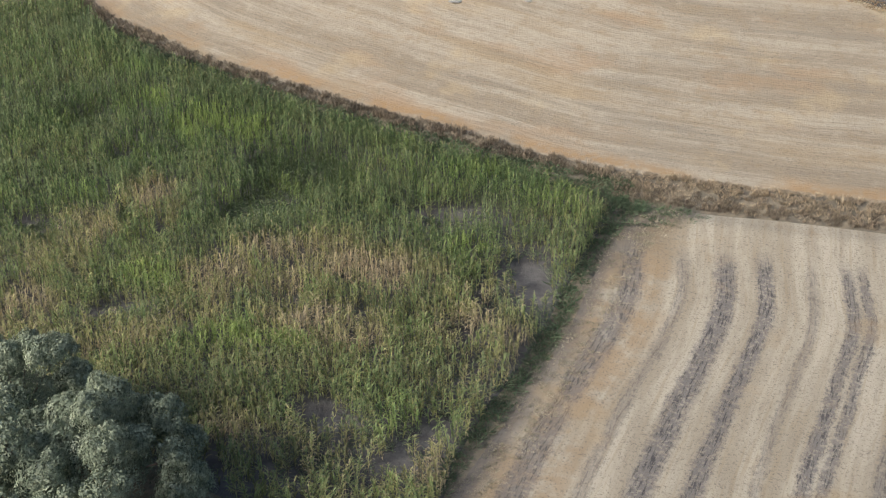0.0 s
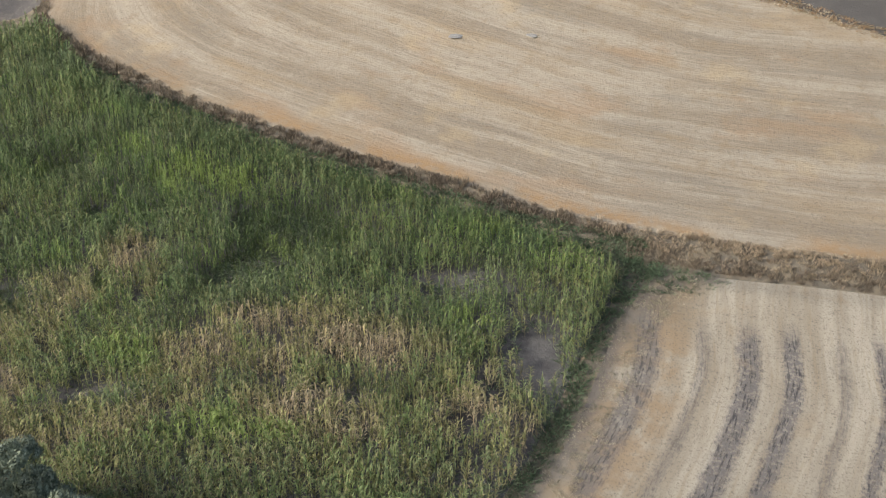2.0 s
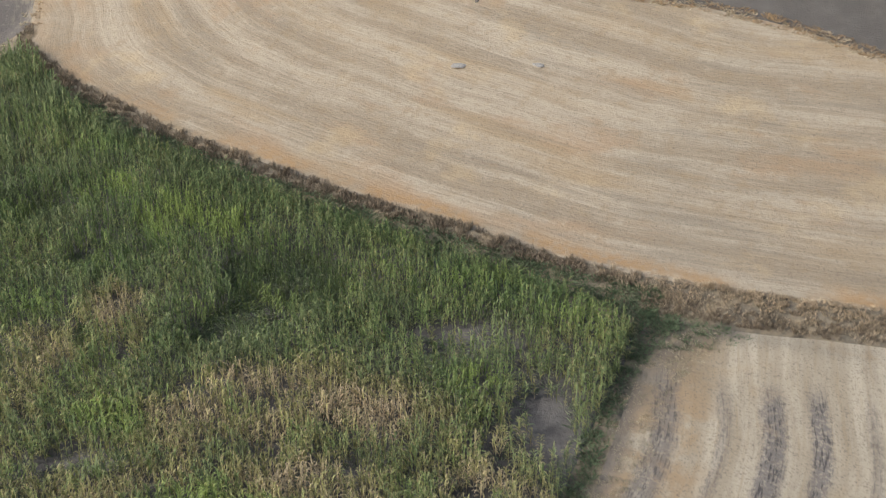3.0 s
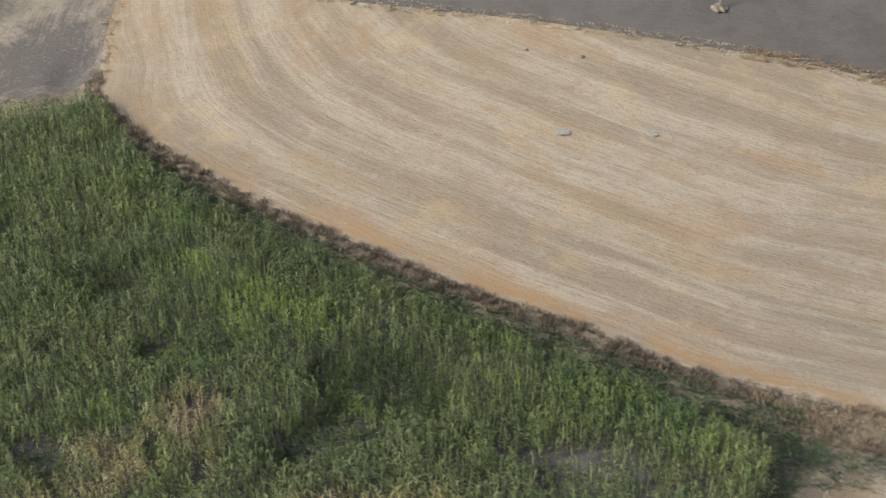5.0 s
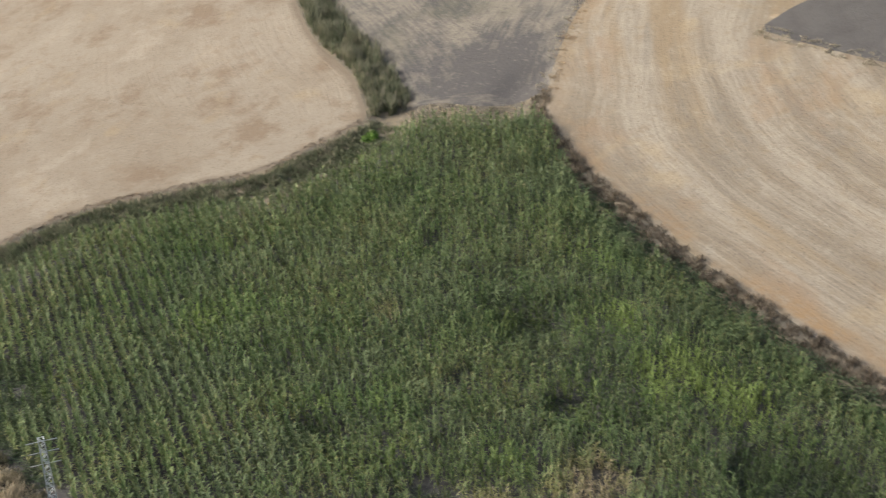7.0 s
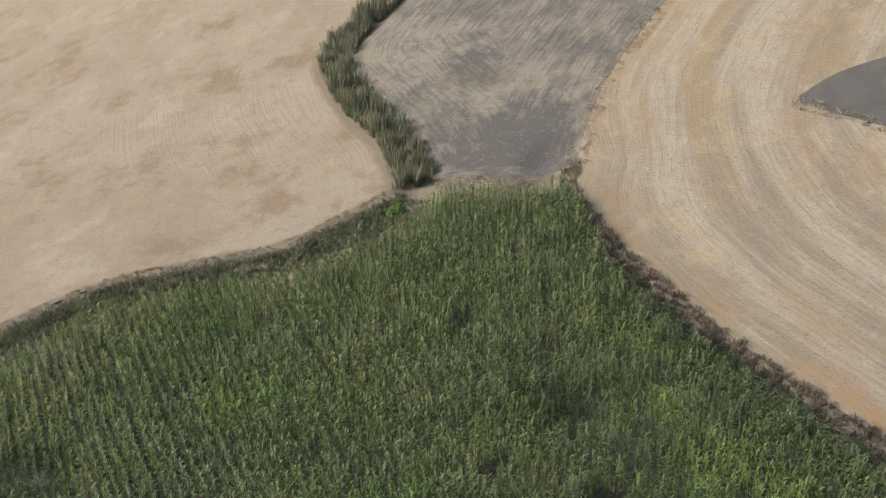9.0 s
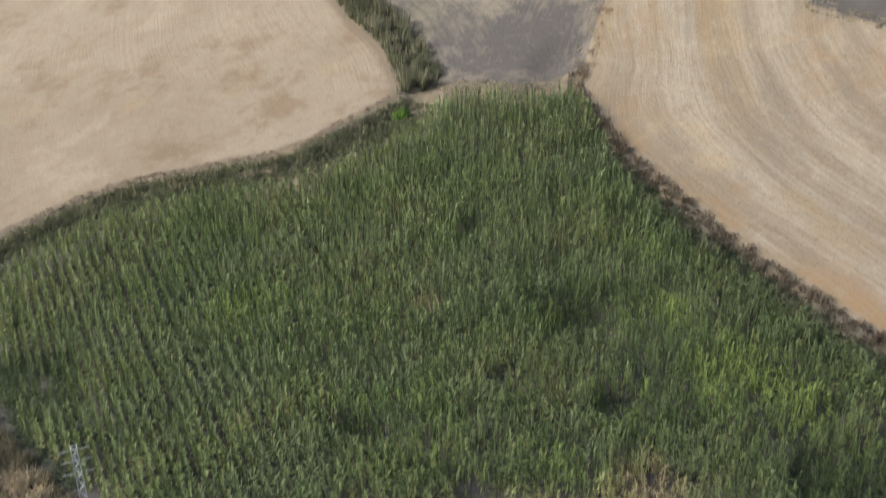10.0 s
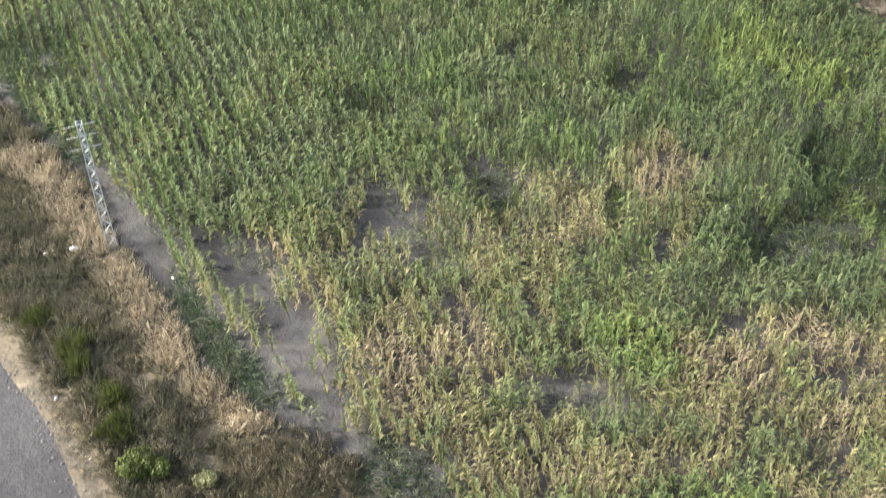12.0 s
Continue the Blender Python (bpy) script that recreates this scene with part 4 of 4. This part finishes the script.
def tree(x, y, tall, wide, seed, label, leaves=260, leaf=0.13):
    """A domed crown of billowing puffs, each covered with small twigs of leaves."""
    rng = np.random.default_rng(seed)
    thing = tagged(new("tree"), label, "tree", "trees beside the maize")
    thing.location = (x, y, float(ground(x, y)[0]))
    lobes = []
    for ring, count, up in ((0.0, 1, 0.86), (0.46, 5, 0.76), (0.80, 8, 0.56), (0.92, 9, 0.32), (0.86, 8, 0.13)):
        for k in range(count):
            a = 6.2832 * (k + rng.uniform(-0.35, 0.35)) / count
            r = wide * ring * rng.uniform(0.88, 1.08)
            lobes.append((r * math.cos(a), r * math.sin(a), max(1.0, tall * up * rng.uniform(0.84, 1.14)), wide * rng.uniform(0.2, 0.34)))
    puffs = [(0, 0, tall * 0.42, wide * 0.62)] + lobes
    for x1, y1, z1, r1 in lobes:
        for k in range(7):
            d1 = Vector((rng.normal(), rng.normal(), abs(rng.normal()) + 0.15)).normalized() * r1 * 0.82
            puffs.append((x1 + d1.x, y1 + d1.y, z1 + d1.z, r1 * rng.uniform(0.26, 0.4)))
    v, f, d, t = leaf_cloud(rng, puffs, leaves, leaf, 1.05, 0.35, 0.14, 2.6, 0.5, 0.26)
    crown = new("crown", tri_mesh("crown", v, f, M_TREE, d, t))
    crown.parent = thing
    bm = bmesh.new()
    limb(bm, (0, 0, -0.2), (0.1, 0.05, tall * 0.3), 0.34, 0.24, 10)
    part("trunk", bm, M_BARK, thing)
    for x1, y1, z1, r1 in lobes[:14:2]:
        bm = bmesh.new()
        mid = (x1 * 0.45, y1 * 0.45, tall * 0.3 + (z1 - tall * 0.3) * 0.5)
        limb(bm, (0.1, 0.05, tall * 0.27), mid, 0.13, 0.08)
        limb(bm, mid, (x1, y1, z1), 0.08, 0.025)
        part("limb", bm, M_BARK, thing)
    return thing


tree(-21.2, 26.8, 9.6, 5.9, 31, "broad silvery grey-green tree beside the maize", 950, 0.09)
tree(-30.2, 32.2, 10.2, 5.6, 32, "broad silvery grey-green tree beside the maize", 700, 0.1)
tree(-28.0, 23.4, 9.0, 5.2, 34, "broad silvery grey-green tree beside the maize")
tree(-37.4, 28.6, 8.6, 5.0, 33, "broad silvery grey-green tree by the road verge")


def broom(x, y, tall, wide, seed, label):
    """A clump of thin upright green twigs."""
    rng = np.random.default_rng(seed)
    thing = tagged(new("broom_shrub"), label, "shrub", "shrubs on the verge")
    thing.location = (x, y, float(ground(x, y)[0]))
    n = 60
    at = np.column_stack([rng.normal(0, wide * 0.42, (n, 2)), np.full(n, -0.02)])
    high = tall * np.clip(1.1 - 0.5 * np.hypot(at[:, 0], at[:, 1]) / wide, 0.35, 1.1) * rng.uniform(0.75, 1.15, n)
    twigs = scatter("clump", tuft_templates(rng, 6, 16, 0.7, 0.02, 0.4), at, high, np.full(n, 0.6), rng.uniform(0, 6.28, n), at[:, :2] * 0.25 + rng.normal(0, 0.08, (n, 2)), rng.uniform(0.05, 0.4, n), rng.uniform(0.2, 0.6, n), M_SHRUB, rng)
    twigs.parent = thing
    bm = bmesh.new()
    limb(bm, (0, 0, -0.1), (0, 0, 0.25), 0.06, 0.03, 6)
    part("stem", bm, M_BARK, thing)


def shrub(x, y, tall, wide, seed, label, pale=0.0, leaf=M_SHRUB):
    rng = np.random.default_rng(seed)
    thing = tagged(new("shrub"), label, "shrub")
    thing.location = (x, y, float(ground(x, y)[0]))
    lobes = [(wide * 0.6 * math.cos(k * 1.3) * rng.uniform(0.4, 1), wide * 0.6 * math.sin(k * 1.3) * rng.uniform(0.4, 1), tall * rng.uniform(0.4, 0.7), wide * rng.uniform(0.4, 0.55)) for k in range(6)]
    v, f, d, t = leaf_cloud(rng, lobes, 1100, 0.09, 1.25)
    leaves = new("foliage", tri_mesh("foliage", v, f, leaf, np.clip(d + pale, 0, 1), t))
    leaves.parent = thing
    for x1, y1, z1, r1 in lobes:
        bm = bmesh.new()
        limb(bm, (x1 * 0.1, y1 * 0.1, -0.05), (x1, y1, z1), 0.03, 0.012, 5)
        part("stem", bm, M_BARK, thing)


for n, (x, y, tall, wide, pale) in enumerate([(-64.3, 38.9, 1.4, 1.2, 0.0), (-60.4, 38.5, 1.6, 1.3, 0.0), (-59.0, 37.3, 1.4, 1.3, 0.0), (-55.4, 36.8, 1.5, 1.2, 0.0), (-53.4, 35.2, 1.6, 1.4, 0.0), (-50.6, 33.6, 1.5, 1.3, -0.12), (-49.4, 34.3, 1.3, 1.0, -0.1), (-46.5, 35.2, 1.1, 0.8, 0.45)]):
    if pale == 0:
        broom(x, y, tall, wide, 50 + n, "soft green broom-like shrub in the dry verge")
    else:
        shrub(x, y, tall, wide, 50 + n, "small pale dry shrub in the verge grass" if pale > 0.3 else "dark green leafy shrub in the dry verge", pale)
shrub(-81.5, 105.1, 0.9, 1.0, 61, "bright green bush where the ditch meets the hedge", 0.12, M_FRESH)


# ---- lattice pole and small things ----
def bar(a, b, wide):
    bm = bmesh.new()
    limb(bm, a, b, wide, wide, 4)
    return bm


def box(size, at, bevel=0.02):
    bm = bmesh.new()
    bmesh.ops.create_cube(bm, size=1.0, matrix=Matrix.Translation(at) @ Matrix.Diagonal((*size, 1)))
    bmesh.ops.bevel(bm, geom=bm.edges[:], offset=bevel, segments=2, affect="EDGES")
    return bm


def lattice_pole(x, y, tall, foot, head, turn, arms):
    thing = tagged(new("lattice_pole"), "galvanised steel lattice power pole on a concrete footing", "power pole")
    thing.location = (x, y, float(ground(x, y)[0]))
    thing.rotation_euler = (0, 0, radians(turn))
    part("footing", box((foot + 0.3, foot + 0.3, 0.4), (0, 0, 0.05), 0.05), M_CONCRETE, thing, "weathered concrete footing")
    half = lambda z: 0.5 * (foot + (head - foot) * z / tall)
    corners = ((-1, -1), (1, -1), (1, 1), (-1, 1))
    for sx, sy in corners:
        part("leg", bar((sx * half(0), sy * half(0), 0.2), (sx * half(tall), sy * half(tall), tall), 0.05), M_STEEL, thing)
    levels = [0.3]
    while levels[-1] < tall - 0.5:
        levels.append(min(tall, levels[-1] + 1.15 * 2 * half(levels[-1])))
    levels[-1] = tall
    for k, (za, zb) in enumerate(zip(levels, levels[1:])):
        for n in range(4):
            (ax, ay), (bx, by) = corners[n], corners[(n + 1) % 4]
            if (k + n) % 2:
                ax, ay, bx, by = bx, by, ax, ay
            part("brace", bar((ax * half(za), ay * half(za), za), (bx * half(zb), by * half(zb), zb), 0.028), M_STEEL, thing)
        if k % 2 == 0:
            for n in range(4):
                (ax, ay), (bx, by) = corners[n], corners[(n + 1) % 4]
                part("strut", bar((ax * half(zb), ay * half(zb), zb), (bx * half(zb), by * half(zb), zb), 0.024), M_STEEL, thing)
    for z in arms:
        arm = part("crossarm", bar((-1.0, 0, z), (1.0, 0, z), 0.025), M_STEEL, thing)
        for side in (-1, 1):
            bm = bmesh.new()
            for k in range(4):
                limb(bm, (side * (0.5 + 0.14 * k), 0, z - 0.04), (side * (0.55 + 0.14 * k), 0, z - 0.04), 0.055, 0.035, 8)
            part("insulator", bm, M_GLASSY, arm, "pale glazed insulator string")


lattice_pole(-65.2, 46.7, 11.2, 0.64, 0.36, 54, (11.0, 10.1, 9.1))


def far_pole(x, y):
    thing = tagged(new("power_pole"), "pale grey power pole on a mound of tan soil", "power pole")
    thing.location = (x, y, float(ground(x, y)[0]))
    bm = bmesh.new()
    limb(bm, (0, 0, -0.2), (0, 0, 10), 0.12, 0.08, 10)
    part("shaft", bm, M_STONE, thing)
    bm = bmesh.new()
    bmesh.ops.create_icosphere(bm, subdivisions=3, radius=1.0)
    for v in bm.verts:
        v.co.z = max(v.co.z, -0.1) * 0.45
        v.co *= 0.95 + 0.35 * noise.noise(v.co * 2.0)
    part("mound", bm, M_MOUND, thing, "rough tan soil mound")


far_pole(-2.7, 135.6)


def sack(x, y, long, seed):
    bm = bmesh.new()
    bmesh.ops.create_icosphere(bm, subdivisions=3, radius=1.0)
    for v in bm.verts:
        v.co = Vector((v.co.x * long, v.co.y * long * 0.62, v.co.z * long * 0.45)) * (1 + 0.3 * noise.noise(v.co * 1.8 + Vector((seed, 0, 0))))
    ob = tagged(part("plastic_sack", bm, M_SACK, None), "crumpled white plastic sack in dry grass", "litter", "scraps of litter")
    ob.location = (x, y, float(ground(x, y)[0]) + long * 0.3 + 0.35)
    ob.rotation_euler = (0.2, 0.1, seed)


sack(-66.9, 44.9, 0.32, 1.0)
for n, (x, y) in enumerate([(-58.3, 34.9), (-59.2, 46.3), (-68.3, 43.6), (-62.1, 39.6)]):
    sack(x, y, 0.16, 2.0 + n)


def stones():
    rng = np.random.default_rng(77)
    p = band(ROAD_EDGE[(ROAD_EDGE[:, 0] > -68) & (ROAD_EDGE[:, 0] < -46)], -0.5, 1.0, 2.2, 78)
    data = []
    for k in range(4):
        bm = bmesh.new()
        bmesh.ops.create_icosphere(bm, subdivisions=1, radius=1.0)
        for v in bm.verts:
            v.co *= rng.uniform(0.7, 1.15)
            v.co.z *= 0.6
        me = bpy.data.meshes.new("stone")
        bm.to_mesh(me)
        bm.free()
        me.materials.append(M_STONE)
        data.append(me)
    for n, (x, y) in enumerate(p):
        ob = tagged(new("stone", data[n % 4]), "pale grey stone at the crumbled road edge", "stone", "stones along the road")
        size = float(rng.uniform(0.03, 0.13))
        ob.location, ob.scale, ob.rotation_euler = (x, y, float(ground(x, y)[0]) + size * 0.3), (size, size, size), (0, 0, float(rng.uniform(0, 6)))


stones()


def heap(name, x, y, wide, tall, material, label, category, seed):
    """A low, uneven heap on the ground."""
    bm = bmesh.new()
    bmesh.ops.create_icosphere(bm, subdivisions=3, radius=1.0)
    for v in bm.verts:
        v.co *= 1 + 0.45 * noise.noise(v.co * 1.7 + Vector((seed, seed, 0)))
        v.co = Vector((v.co.x * wide, v.co.y * wide * 0.7, v.co.z * tall))
    ob = tagged(part(name, bm, material, None), label, category)
    ob.location = (x, y, float(ground(x, y)[0]))
    ob.rotation_euler = (0, 0, seed)


heap("chalk_heap", -15.3, 113.8, 1.0, 0.06, M_CHALK, "low spread heap of pale chalky dust on stubble", "heap", 1.0)
heap("chalk_heap", -7.0, 114.9, 0.75, 0.06, M_CHALK, "low spread heap of pale chalky dust on stubble", "heap", 2.2)
heap("dark_stone", -21.7, 126.0, 0.22, 0.18, M_DARK_STONE, "dark rough stone lying on the stubble", "stone", 3.1)
heap("dark_stone", -15.7, 125.6, 0.3, 0.16, M_DARK_STONE, "dark rough stone lying on the stubble", "stone", 4.4)


def stake(x, y, tall):
    thing = tagged(new("stake"), "thin pale stake standing in the maize", "stake")
    thing.location = (x, y, float(ground(x, y)[0]))
    bm = bmesh.new()
    limb(bm, (0, 0, -0.1), (0.05, 0.02, tall), 0.035, 0.025, 6)
    part("shaft", bm, M_STONE, thing)


stake(-61.4, 59.4, 3.0)
